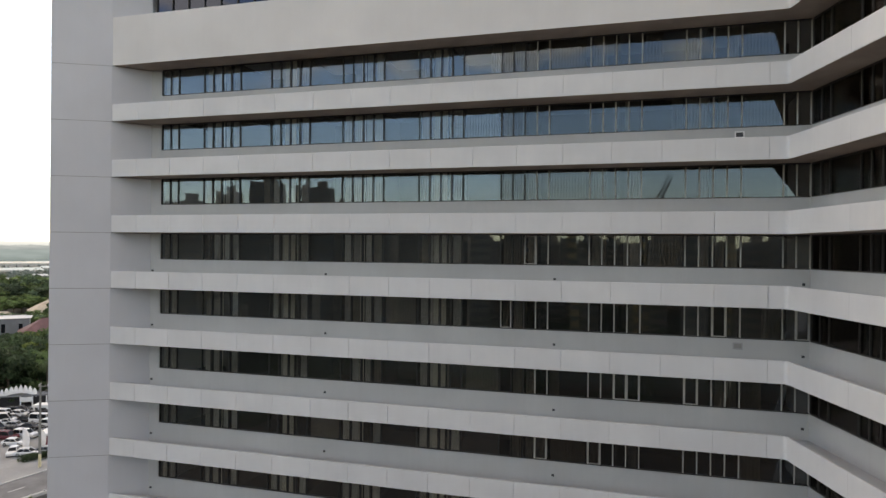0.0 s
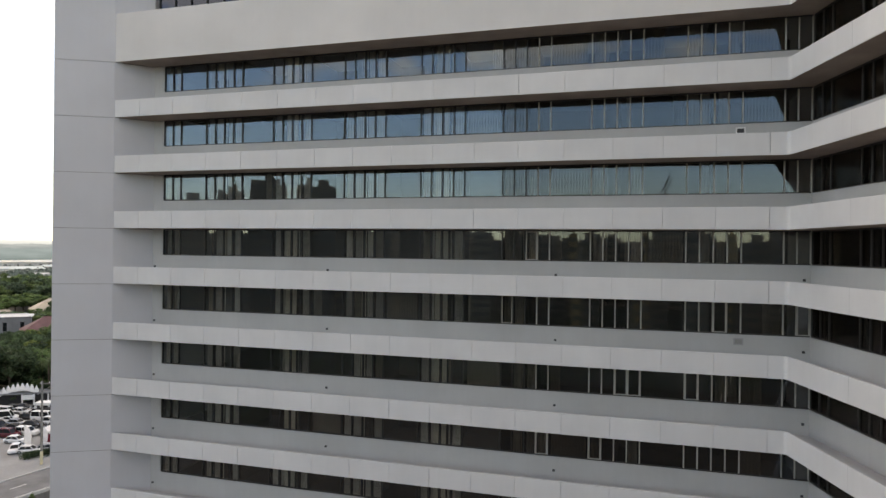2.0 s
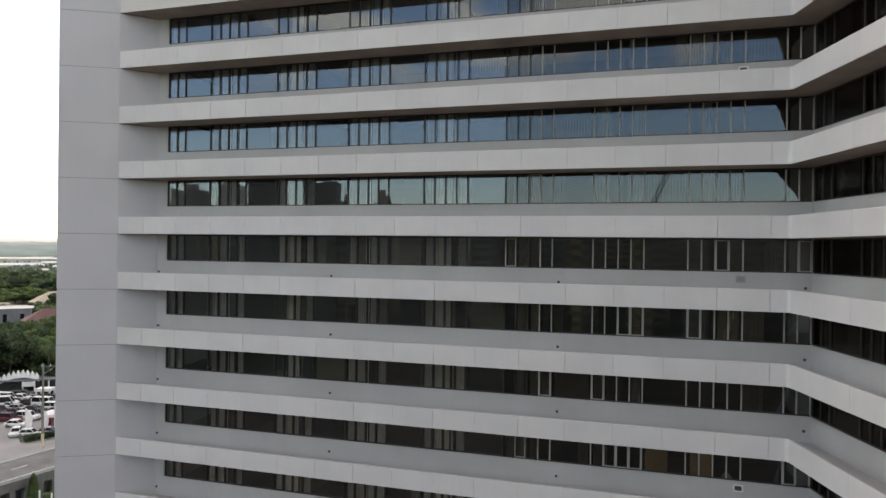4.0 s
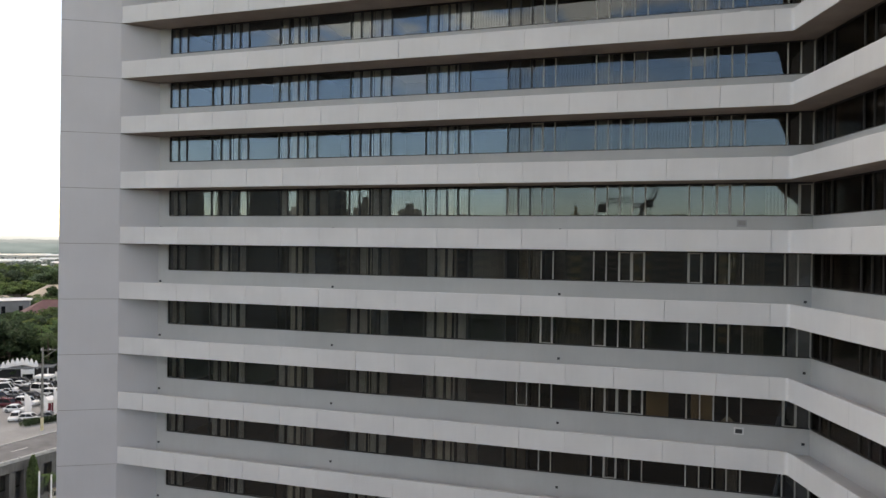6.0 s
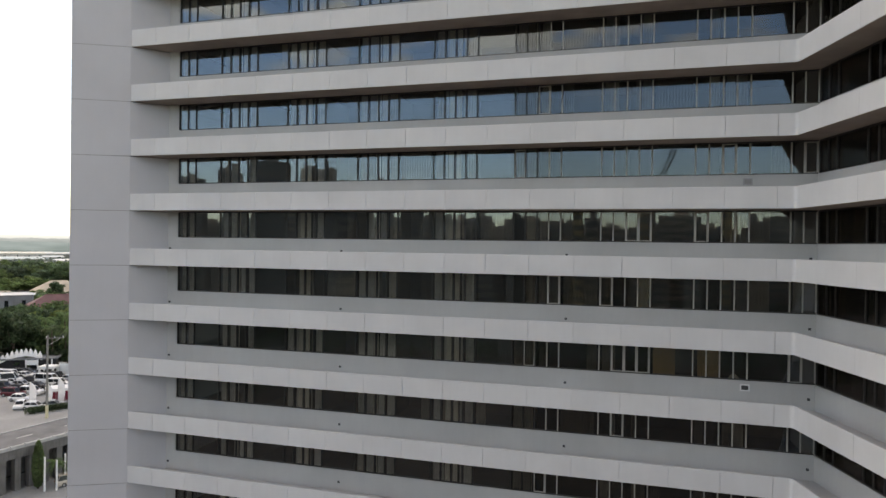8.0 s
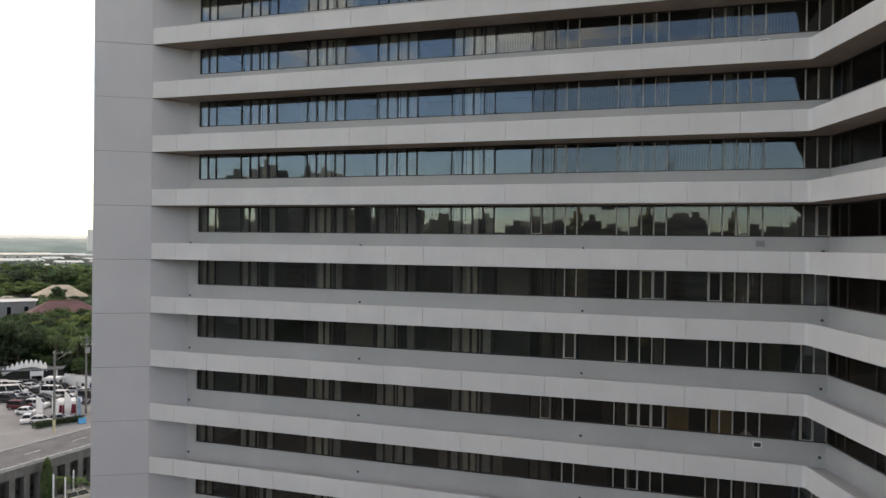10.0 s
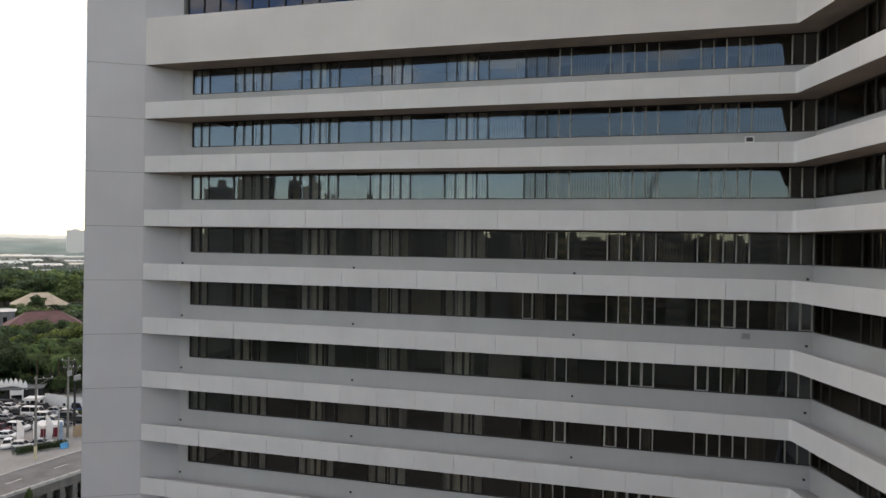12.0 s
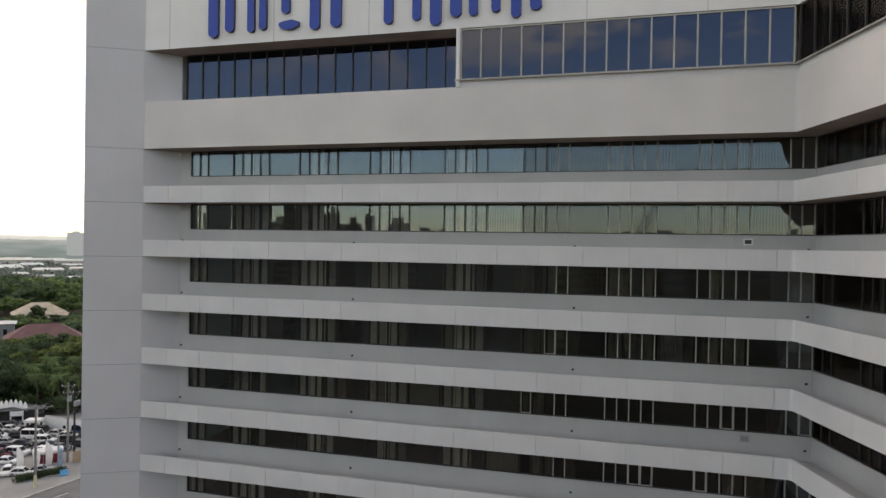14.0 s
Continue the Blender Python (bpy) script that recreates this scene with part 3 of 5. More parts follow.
# odd sights behind the glass: a tan board, and a fallen curtain strip
z = band_z(8) + WIN_Z0
tagged(new("board", mesh_of("board", box_bm(29.91, 30.92, YW + 0.17, YW + 0.21, z - 0.25, z + 1.45, 0.01), M_TAN)), "tan board leaning behind the hotel window", "board")
tagged(new("board", mesh_of("board", box_bm(31.93, 32.93, YW + 0.17, YW + 0.21, z - 0.25, z + 1.45, 0.01), M_TAN)), "second tan board standing behind the hotel window", "board")
heap = bmesh.new()
loft_pts = [(33.1, 0.0), (33.25, 0.25), (33.55, 0.55), (33.8, 0.3), (34.0, 0.0)]
fr = [heap.verts.new((x, YW + 0.25, z - 0.25 + 1.0 * h)) for x, h in loft_pts]
bk = [heap.verts.new((x * 0.6 + 33.55 * 0.4, YW + 0.7, z - 0.25 + 0.8 * h)) for x, h in loft_pts]
for i in range(4):
    heap.faces.new((fr[i], fr[i + 1], bk[i + 1], bk[i]))
heap.faces.new(fr)
heap.faces.new(bk[::-1])
tagged(new("cloth_heap", mesh_of("cloth_heap", heap, M_SHEER)), "pale heap of cloth behind the hotel window", "cloth")
z = band_z(6) + WIN_Z0
bm = bmesh.new()
a = [bm.verts.new(p) for p in ((33.22, YW + 0.25, z), (33.52, YW + 0.25, z), (33.82, YW + 0.25, z + 1.3), (33.65, YW + 0.25, z + 1.3))]
b = [bm.verts.new((q.co.x, YW + 0.28, q.co.z)) for q in a]
bm.faces.new(a)
bm.faces.new(b[::-1])
for i in range(4):
    bm.faces.new((a[i], b[i], b[(i + 1) % 4], a[(i + 1) % 4]))
tagged(new("curtain", mesh_of("curtain", bm, M_SHEER)), "pale curtain strip hanging aslant behind the window", "curtain")

# ---- ground: one sheet with a step at the road's retaining wall ----
M_GROUND = material("city ground", (0.10, 0.096, 0.074), 0.95, vary=0.35, scale=0.02, fine=0.4, bump=0)


def site(x, y):
    """A street-side place, stretched and sheared to keep its fit to the camera's view."""
    return 1.0085 * x - 0.0651 * y, 1.1179 * y


RW_A, RW_B = Vector(site(-57.9, 38.6)), Vector(site(-54.9, 49.9))
RW_DIR = (RW_B - RW_A).normalized()


def rw(s, off=0.0):
    """A point along the retaining wall's line from RW_A; off to the road's side."""
    n = Vector((-RW_DIR.y, RW_DIR.x))
    q = RW_A + RW_DIR * s + n * off
    return q.x, q.y


bm = bmesh.new()
FAR = 4200
a, b = rw(-FAR, 6.5), rw(FAR, 6.5)
c, d = rw(FAR, FAR), rw(-FAR, FAR)
e, g = rw(FAR, -FAR), rw(-FAR, -FAR)
v = [bm.verts.new((*p, z)) for p, z in ((a, GROUND_HIGH), (b, GROUND_HIGH), (c, GROUND_HIGH), (d, GROUND_HIGH), (a, GROUND_LOW), (b, GROUND_LOW), (e, GROUND_LOW), (g, GROUND_LOW))]
for q in ((0, 1, 2, 3), (4, 7, 6, 5), (0, 4, 5, 1)):
    bm.faces.new([v[i] for i in q])
me = mesh_of("ground", bm, M_GROUND)
ground = tagged(new("ground", me), "dark mottled city ground reaching the horizon", "ground", kind="structure")

# ---- the street side: materials ----
M_ASPHALT = material("worn asphalt", (0.165, 0.166, 0.165), 0.9, vary=0.15, scale=0.4, fine=8)
M_CONC = material("lot concrete", (0.295, 0.297, 0.29), 0.9, vary=0.14, scale=0.15, fine=3)
M_KERB = material("kerb concrete", (0.46, 0.455, 0.44), 0.85, vary=0.12)
M_VIADUCT = material("weathered concrete", (0.17, 0.165, 0.158), 0.9, vary=0.15, scale=0.6, streak=0.2)
M_LINE = material("road paint", (0.62, 0.62, 0.58), 0.8, vary=0.12)
M_RED_PAINT = material("faded red ground paint", (0.42, 0.12, 0.10), 0.9, vary=0.15)
M_LEAF_D = leaf_material("dark foliage", (0.115, 0.185, 0.085))
M_LEAF = leaf_material("green foliage", (0.19, 0.285, 0.11))
M_LEAF_Y = leaf_material("yellow green foliage", (0.24, 0.31, 0.09))
# the next three leaf colours are paled to paint in haze with distance
M_LEAF_F = leaf_material("haze-paled far foliage", (0.30, 0.36, 0.31))
M_LEAF_H = leaf_material("haze-paled woods", (0.20, 0.295, 0.175))
M_LEAF_HY = leaf_material("haze-paled light woods", (0.28, 0.40, 0.15))
M_FROND = leaf_material("palm fronds", (0.17, 0.275, 0.085), 0.2)
M_BARK = material("bark", (0.12, 0.095, 0.07), 0.95, vary=0.25)
M_POLE = material("aged concrete pole", (0.22, 0.215, 0.20), 0.85, vary=0.15)
M_CREAM = material("cream paint", (0.62, 0.55, 0.36), 0.7, vary=0.1)
M_STEEL = material("galvanised steel", (0.40, 0.41, 0.42), 0.5, metal=0.6, vary=0.1)
M_BLACK = material("black wall", (0.03, 0.03, 0.032), 0.8, vary=0.2)
M_BLUE = material("blue plastic", (0.06, 0.36, 0.66), 0.5, vary=0.08)
M_FLAG = material("white banner cloth", (0.86, 0.86, 0.86), 0.8, vary=0.05)
M_MAROON = material("maroon roof sheet", (0.17, 0.083, 0.085), 0.8, vary=0.15, scale=0.3, streak=0.1)
M_BEIGE = material("beige roof", (0.52, 0.44, 0.34), 0.85, vary=0.12, scale=0.3)
M_PALE = material("pale metal roof", (0.62, 0.63, 0.62), 0.6, vary=0.12, scale=0.1)
M_HOUSE = material("house render", (0.55, 0.53, 0.49), 0.85, vary=0.1, scale=0.3)
M_TYRE = material("tyre rubber", (0.02, 0.02, 0.02), 0.9, vary=0.1, bump=0)
M_CARGLASS = material("dark car glass", (0.012, 0.014, 0.016), 0.12, vary=0.05, bump=0, spec=0.25)
M_LAMP = material("lamp lens", (0.7, 0.7, 0.68), 0.2, vary=0.05, bump=0)
M_TAIL = material("tail lamp", (0.35, 0.02, 0.02), 0.25, vary=0.05, bump=0)


def strip(name, s0, s1, o0, o1, z, thick, mat, label, category):
    """A flat slab along the retaining wall's line."""
    bm = bmesh.new()
    n = 24
    ring = [rw(s0 + (s1 - s0) * i / n, o0 + 0.0009 * (s0 + (s1 - s0) * i / n) ** 2) for i in range(n + 1)]
    ring2 = [rw(s0 + (s1 - s0) * i / n, o1 + 0.0009 * (s0 + (s1 - s0) * i / n) ** 2) for i in range(n + 1)]
    top = [[bm.verts.new((*p, z)) for p in r] for r in (ring, ring2)]
    bot = [[bm.verts.new((*p, z - thick)) for p in r] for r in (ring, ring2)]
    for i in range(n):
        bm.faces.new((top[0][i], top[0][i + 1], top[1][i + 1], top[1][i]))
        bm.faces.new((top[0][i], bot[0][i], bot[0][i + 1], top[0][i + 1]))
        bm.faces.new((top[1][i], top[1][i + 1], bot[1][i + 1], bot[1][i]))
    bm.faces.new((top[0][0], top[1][0], bot[1][0], bot[0][0]))
    bm.faces.new((top[0][n], bot[0][n], bot[1][n], top[1][n]))
    return tagged(new(name, mesh_of(name, bm, mat)), label, category, kind="structure")


Z0 = GROUND_HIGH
strip("road", -60, 90, -0.35, 9.2, Z0 + 0.02, 0.3, M_ASPHALT, "worn grey asphalt road with a broken lane line", "road")
strip("kerb", -60, 90, 9.2, 9.5, Z0 + 0.17, 0.4, M_KERB, "pale concrete kerb along the parking lot", "kerb")
strip("pavement", -60, 95, 9.5, 62, Z0 + 0.14, 0.4, M_CONC, "pale worn concrete parking lot", "pavement")
for s in [-17.6, -9.4, -1.7, 6.5, 14.6, 22.7, 30.8, 38.9]:
    strip("trim", s - 1.3, s + 1.3, 4.85, 5.05, Z0 + 0.026, 0.005, M_LINE, "faded white lane dash", "road marking")
strip("trim", -40, 60, 0.55, 0.67, Z0 + 0.026, 0.005, M_LINE, "faded white edge line", "road marking")
strip("trim", -9, -1.5, 33, 39, Z0 + 0.146, 0.005, M_RED_PAINT, "faded red painted patch on the lot", "ground marking")

# viaduct face below the road: edge beam, rail, piers with dark openings
viaduct = thing("road_viaduct", (*rw(0, -1.0), GROUND_LOW), "weathered concrete viaduct edge with piers and guard rail", "viaduct")
ang = math.degrees(math.atan2(RW_DIR.y, RW_DIR.x))
VM = pose(*rw(0), 0, 0, 0, ang)      # x along the wall, y towards the road


def viaduct_part(name, bm, mat, label=""):
    ob = part(name, bm, mat, viaduct, label)
    ob.matrix_basis = VM
    return ob


viaduct_part("edge_beam", box_bm(-55, 85, -1.75, -0.36, Z0 - 1.05, Z0 + 0.30, 0.03), M_VIADUCT)
for i in range(65):
    x = -54 + 2.14 * i
    viaduct_part("parapet", box_bm(x - 1.02, x + 1.02, -1.66, -1.20, Z0 + 0.305, Z0 + 0.80, 0.04), M_KERB)
    viaduct_part("rail_post", box_bm(x + 0.99, x + 1.15, -1.70, -1.16, Z0 + 0.302, Z0 + 0.92, 0.03), M_KERB)
    viaduct_part("pier", box_bm(x - 0.44, x + 0.44, -1.6, -0.5, GROUND_LOW - 0.1, Z0 - 1.055, 0.03), M_VIADUCT)
viaduct_part("back_wall", box_bm(-55, 85, 5.9, 6.3, GROUND_LOW, Z0 - 0.5), M_VIADUCT)
viaduct_part("deck", box_bm(-55, 85, -0.35, 5.88, Z0 - 1.0, Z0 - 0.45), M_VIADUCT)


# ---- foliage ----
def quads_mesh(name, centres, size, mat, up=0.6, out=None):
    """Leaf sprays: one small quad at each centre; with out, lying roughly square to that direction."""
    n = len(centres)
    g = np.random.default_rng(5)
    a = g.normal(size=(n, 3))
    a[:, 2] *= up
    a /= np.linalg.norm(a, axis=1)[:, None]
    b = np.cross(a, g.normal(size=(n, 3)))
    b /= np.linalg.norm(b, axis=1)[:, None]
    if out is not None:
        nr = out + 0.55 * g.normal(size=(n, 3))
        nr /= np.linalg.norm(nr, axis=1)[:, None]
        a = np.cross(nr, g.normal(size=(n, 3)))
        a /= np.linalg.norm(a, axis=1)[:, None]
        b = np.cross(nr, a)
    s = size * g.uniform(0.6, 1.3, (n, 1))
    v = np.stack([centres - a * s, centres + b * s * 0.55, centres + a * s, centres - b * s * 0.55], 1).reshape(-1, 3)
    me = bpy.data.meshes.new(name)
    me.from_pydata(v.tolist(), [], np.arange(4 * n).reshape(-1, 4).tolist())
    me.materials.append(mat)
    return me


def crown_points(g, h, spread, clumps, per):
    pts, outs = [], []
    for _ in range(clumps):
        u = g.uniform(0, math.tau)
        r = spread * math.sqrt(g.uniform(0.02, 1))
        z = h * g.uniform(0.42, 0.93) - 0.25 * r
        c = np.array([r * math.cos(u), r * math.sin(u), z])
        rad = g.uniform(0.8, 1.5) * spread / 4.0
        d = g.normal(size=(per, 3))
        d /= np.linalg.norm(d, axis=1)[:, None]
        pts.append(c + d * rad * g.uniform(0.55, 1.1, (per, 1)) * (1, 1, 0.7))
        outs.append(d)
    return np.concatenate(pts), np.concatenate(outs)


def limb(bm, p, q, r0, r1, n=6):
    p, q = Vector(p), Vector(q)
    m = (q - p).to_track_quat("Z", "Y").to_matrix()
    a = [bm.verts.new(p + m @ Vector((r0 * math.cos(math.tau * i / n), r0 * math.sin(math.tau * i / n), 0))) for i in range(n)]
    b = [bm.verts.new(q + m @ Vector((r1 * math.cos(math.tau * i / n), r1 * math.sin(math.tau * i / n), 0))) for i in range(n)]
    for i in range(n):
        bm.faces.new((a[i], a[(i + 1) % n], b[(i + 1) % n], b[i]))
    bm.faces.new(b)
    bm.faces.new(a[::-1])


def make_tree(at, h, spread, mat, seed, label):
    g = np.random.default_rng(seed)
    tree = thing("tree", at, label, "tree", "trees beyond the lot")
    bm = bmesh.new()
    limb(bm, (0, 0, -0.2), (0.15, 0.1, h * 0.4), h * 0.028, h * 0.018)
    for i in range(6):
        u = math.tau * i / 6 + g.uniform(-0.4, 0.4)
        limb(bm, (0.15, 0.1, h * 0.37), (spread * 0.6 * math.cos(u), spread * 0.6 * math.sin(u), h * g.uniform(0.55, 0.8)), h * 0.012, h * 0.004, 5)
    part("trunk", mesh_of("trunk", bm, M_BARK), None, tree, local=Matrix.Identity(4))
    pts, outs = crown_points(g, h, spread, 40, 95)
    part("crown", quads_mesh("crown", pts, 0.36, mat, 0.6, outs), None, tree, local=Matrix.Identity(4))
    return tree


def make_palm(at, h, seed, label):
    g = np.random.default_rng(seed)
    palm = thing("palm_tree", at, label, "palm tree", "palms beyond the lot")
    bm = bmesh.new()
    limb(bm, (0, 0, -0.2), (0.2, 0.1, h * 0.5), 0.22, 0.17)
    limb(bm, (0.2, 0.1, h * 0.5), (0.3, 0.25, h), 0.17, 0.12)
    part("trunk", mesh_of("trunk", bm, M_BARK), None, palm, local=Matrix.Identity(4))
    bm = bmesh.new()
    for f in range(30):
        u, rise = math.tau * f / 30 * 2.0 + g.uniform(-0.2, 0.2), g.uniform(-0.35, 1.0)
        size, prev = g.uniform(2.9, 3.9), None
        for i in range(15):
            t = i / 14
            r = size * t * (1 - 0.16 * t)
            p = Vector((0.3 + r * math.cos(u), 0.25 + r * math.sin(u), h + 1.9 * rise * t - 2.9 * t * t * (1.2 - 0.7 * rise)))
            if prev:
                side = Vector((-math.sin(u), math.cos(u), 0))
                w = 0.85 * math.sin(math.pi * min(1, t * 0.85 + 0.15)) * g.uniform(0.75, 1.15)
                for sgn in (1, -1):
                    tip = p + side * sgn * w * 0.75 + Vector((0.3 * math.cos(u), 0.3 * math.sin(u), -0.75 * w))
                    bm.faces.new([bm.verts.new(q) for q in (prev, prev.lerp(p, 0.55), tip)])
            prev = p
    part("fronds", mesh_of("fronds", bm, M_FROND), None, palm, local=Matrix.Identity(4))
    return palm


def sector(d, az):
    """A point d out over the street at an azimuth, in degrees to the left of +y, stretched by site() to fit the view.
    """
    return site(26.5 - d * math.sin(radians(az)), -28.5 + d * math.cos(radians(az)))


trees = [make_tree((*sector(185, 49), Z0), 12.5, 4.6, M_LEAF_D, 1, "broad dark green tree behind the parking lot"),
         make_tree((*sector(205, 47), Z0), 11.0, 4.2, M_LEAF, 2, "leafy mid green tree behind the parking lot"),
         make_tree((*sector(222, 50.5), Z0), 13.5, 5.0, M_LEAF_D, 3, "tall dark green tree behind the parking lot"),
         make_tree((*sector(196, 46), Z0), 9.5, 3.8, M_LEAF_Y, 4, "smaller yellow green tree behind the parking lot")]
for at, h, spread, mat, seed in ((430, 12.5, 4.6, M_LEAF_H, 11), (470, 11.0, 4.4, M_LEAF_H, 12), (440, 13.5, 5.0, M_LEAF_HY, 13), (500, 10.0, 4.0, M_LEAF_HY, 14)):
    trees.append(make_tree((*sector(at, 44 + seed * 0.3), Z0), h, spread, mat, seed, "broad tree in the woods beyond the roofs"))
rt = random.Random(4)


def plant(d, az, top, src, wide=1.0):
    """A copy of a tree at a polar place, grown to a height."""
    h0 = (12.5, 11.0, 13.5, 9.5, 12.5, 11.0, 13.5, 10.0)[src]
    k = top / h0
    t = copy_thing(trees[src], pose(*sector(d, az), Z0, 0, 0, rt.uniform(0, 360)))
    t.scale = (max(0.7, k) * wide, max(0.7, k) * wide, k)


# near belt: dark on one side, lighter and mixed on the other, heights falling to fit the camera's view of the maroon
# roof
for i in range(78):
    d, az = rt.uniform(178, 262), rt.uniform(42.5, 54.5)
    top = max(9.6, 33.0 - 0.0974 * d) * rt.choice((0.55, 0.7, 0.85, 1.0, 1.04)) * rt.uniform(0.92, 1.04)
    if az < 49.2 and d < 200:
        top *= 0.8
    plant(d, az, top, rt.choice((0, 0, 2, 2, 1)) if az > 49.2 else rt.choice((0, 1, 1, 2, 3, 3)), 1.15)
for i in range(26):
    plant(rt.uniform(252, 268), rt.uniform(43.5, 52), rt.uniform(5.5, 7.4), rt.choice((0, 1, 3)), 1.3)
for d, az in ((188, 50.6), (192, 51.9), (186, 49.9), (198, 53.0)):
    plant(d, az, 13.6, 0, 1.3)
# undergrowth behind the boundary wall
for i in range(44):
    plant(rt.uniform(172, 192), rt.uniform(43.5, 54), rt.uniform(3.0, 5.5), rt.choice((0, 0, 2, 1)), rt.uniform(0.6, 0.9))
# low belt between the roofs
for i in range(62):
    d, az = rt.uniform(308, 352), rt.uniform(43, 54)
    plant(d, az, rt.uniform(4.8, 8.4), rt.choice((0, 4, 1, 5, 6)), 1.3)
plant(350, 48.15, 12.4, 0, 0.8)
plant(352, 47.95, 10.5, 2, 0.7)
# woods beyond the beige roofs
for i in range(105):
    d, az = rt.uniform(400, 560), rt.uniform(42, 55)
    plant(d, az, (31.5 - 0.026 * d) * rt.choice((0.45, 0.6, 0.8, 0.95, 1.0)) * rt.uniform(0.92, 1.05), rt.choice((4, 4, 5, 5, 6, 7, 2)), rt.uniform(0.9, 1.4))
for d, az in ((404, 49.7), (408, 50.2), (402, 49.2), (398, 46.0), (400, 46.5), (396, 51.4), (404, 50.7), (396, 45.6)):
    plant(d, az, rt.uniform(9.5, 12.5), 7, 1.3)
palm = make_palm((*sector(178, 47.4), Z0), 8.6, 1, "tall green palm tree behind the white wall")
for d, az, h in ((175, 46.9, 9.4), (175, 45.9, 8.8), (176, 48.2, 9.8), (184, 49.2, 9.8), (182, 48.6, 11.2), (180, 46.4, 10.4), (188, 47.3, 11.6), (190, 45.4, 11.0)):
    p = copy_thing(palm, pose(*sector(d, az), Z0, 0, 0, rt.uniform(0, 360)))
    p.scale = (1.15, 1.15, h / 8.6)

# far woods, past counting
g = np.random.default_rng(9)
pts, outs = [], []
for i in range(1700):
    d, az = 690 + 540 * g.uniform(0, 1) ** 0.8, g.uniform(41, 57)
    if 800 < d < 850 and 45.6 < az < 48.6 or 1030 < d < 1072:
        continue
    x, y = sector(d, az)
    h = g.uniform(5, 9.5)
    dd = g.normal(size=(24, 3))
    dd /= np.linalg.norm(dd, axis=1)[:, None]
    pts.append(np.array([x, y, Z0 + h * 0.5]) + dd * (h * 0.62, h * 0.62, h * 0.5))
    outs.append(dd)
tagged(new("far_woods", quads_mesh("far_woods", np.concatenate(pts), 2.3, M_LEAF_F, 0.8, np.concatenate(outs))), "distant woods between the roofs, paled for haze", "woods", kind="stuff")

# ---- houses and sheds ----
def hip_house(at, yaw, w, d, wall_h, roof_h, roof_mat, label, ridge=0.5, wall_mat=None):
    house = thing("house", pose(*at, 0, 0, yaw), label, "house")
    part("wall", mesh_of("wall", box_bm(-w / 2, w / 2, -d / 2, d / 2, 0, wall_h), wall_mat or M_HOUSE), None, house, local=Matrix.Identity(4))
    bm = bmesh.new()
    e = 0.8
    lo = [bm.verts.new(p) for p in ((-w / 2 - e, -d / 2 - e, wall_h), (w / 2 + e, -d / 2 - e, wall_h), (w / 2 + e, d / 2 + e, wall_h), (-w / 2 - e, d / 2 + e, wall_h))]
    r = w / 2 * ridge
    hi = [bm.verts.new((-r, 0, wall_h + roof_h)), bm.verts.new((r, 0, wall_h + roof_h))]
    for f in ((lo[0], lo[1], hi[1], hi[0]), (lo[1], lo[2], hi[1]), (lo[2], lo[3], hi[0], hi[1]), (lo[3], lo[0], hi[0]), lo[::-1]):
        bm.faces.new(f)
    part("roof", mesh_of("roof", bm, roof_mat), None, house, local=Matrix.Identity(4))
    bm = bmesh.new()
    limb(bm, (-r - 0.3, 0, wall_h + roof_h + 0.02), (r + 0.3, 0, wall_h + roof_h + 0.02), 0.14, 0.14, 6)
    part("ridge_cap", mesh_of("ridge_cap", bm, roof_mat), None, house, local=Matrix.Identity(4))
    for i in range(4):
        x = -w / 2 + w * (i + 0.5) / 4
        part("window", mesh_of("window", box_bm(x - 0.7, x + 0.7, -d / 2 - 0.05, -d / 2 + 0.02, wall_h * 0.35, wall_h * 0.75), M_CARGLASS), None, house, local=Matrix.Identity(4))
    return house


M_SHED_WALL = material("grey cladding", (0.22, 0.23, 0.24), 0.7, vary=0.12, scale=0.2, streak=0.1)
hip_house((*sector(282, 47.7), Z0), 49, 26, 17, 4.4, 5.4, M_MAROON, "wide low house with a maroon hipped roof", 0.42)
hip_house((*sector(301, 51.8), Z0), 46, 24, 10, 8.9, 0.8, M_PALE, "low building with a pale grey metal roof", 0.85, M_SHED_WALL)
hip_house((*sector(372, 47.9), Z0), 52, 24, 16, 4.6, 5.6, M_BEIGE, "house with a beige hipped tile roof", 0.32)
hip_house((*sector(353, 46.6), Z0), 40, 10, 8, 4.0, 2.2, M_BEIGE, "smaller house with a beige hipped tile roof", 0.4)
hip_house((*sector(352, 51.4), Z0), 45, 9, 8, 4.4, 2.4, M_BEIGE, "small house with a beige roof among trees", 0.4)
M_PALE_G = material("pale green metal roof", (0.50, 0.56, 0.53), 0.6, vary=0.12, scale=0.05)
M_PALE_C = material("cream metal roof", (0.60, 0.58, 0.50), 0.6, vary=0.12, scale=0.05)
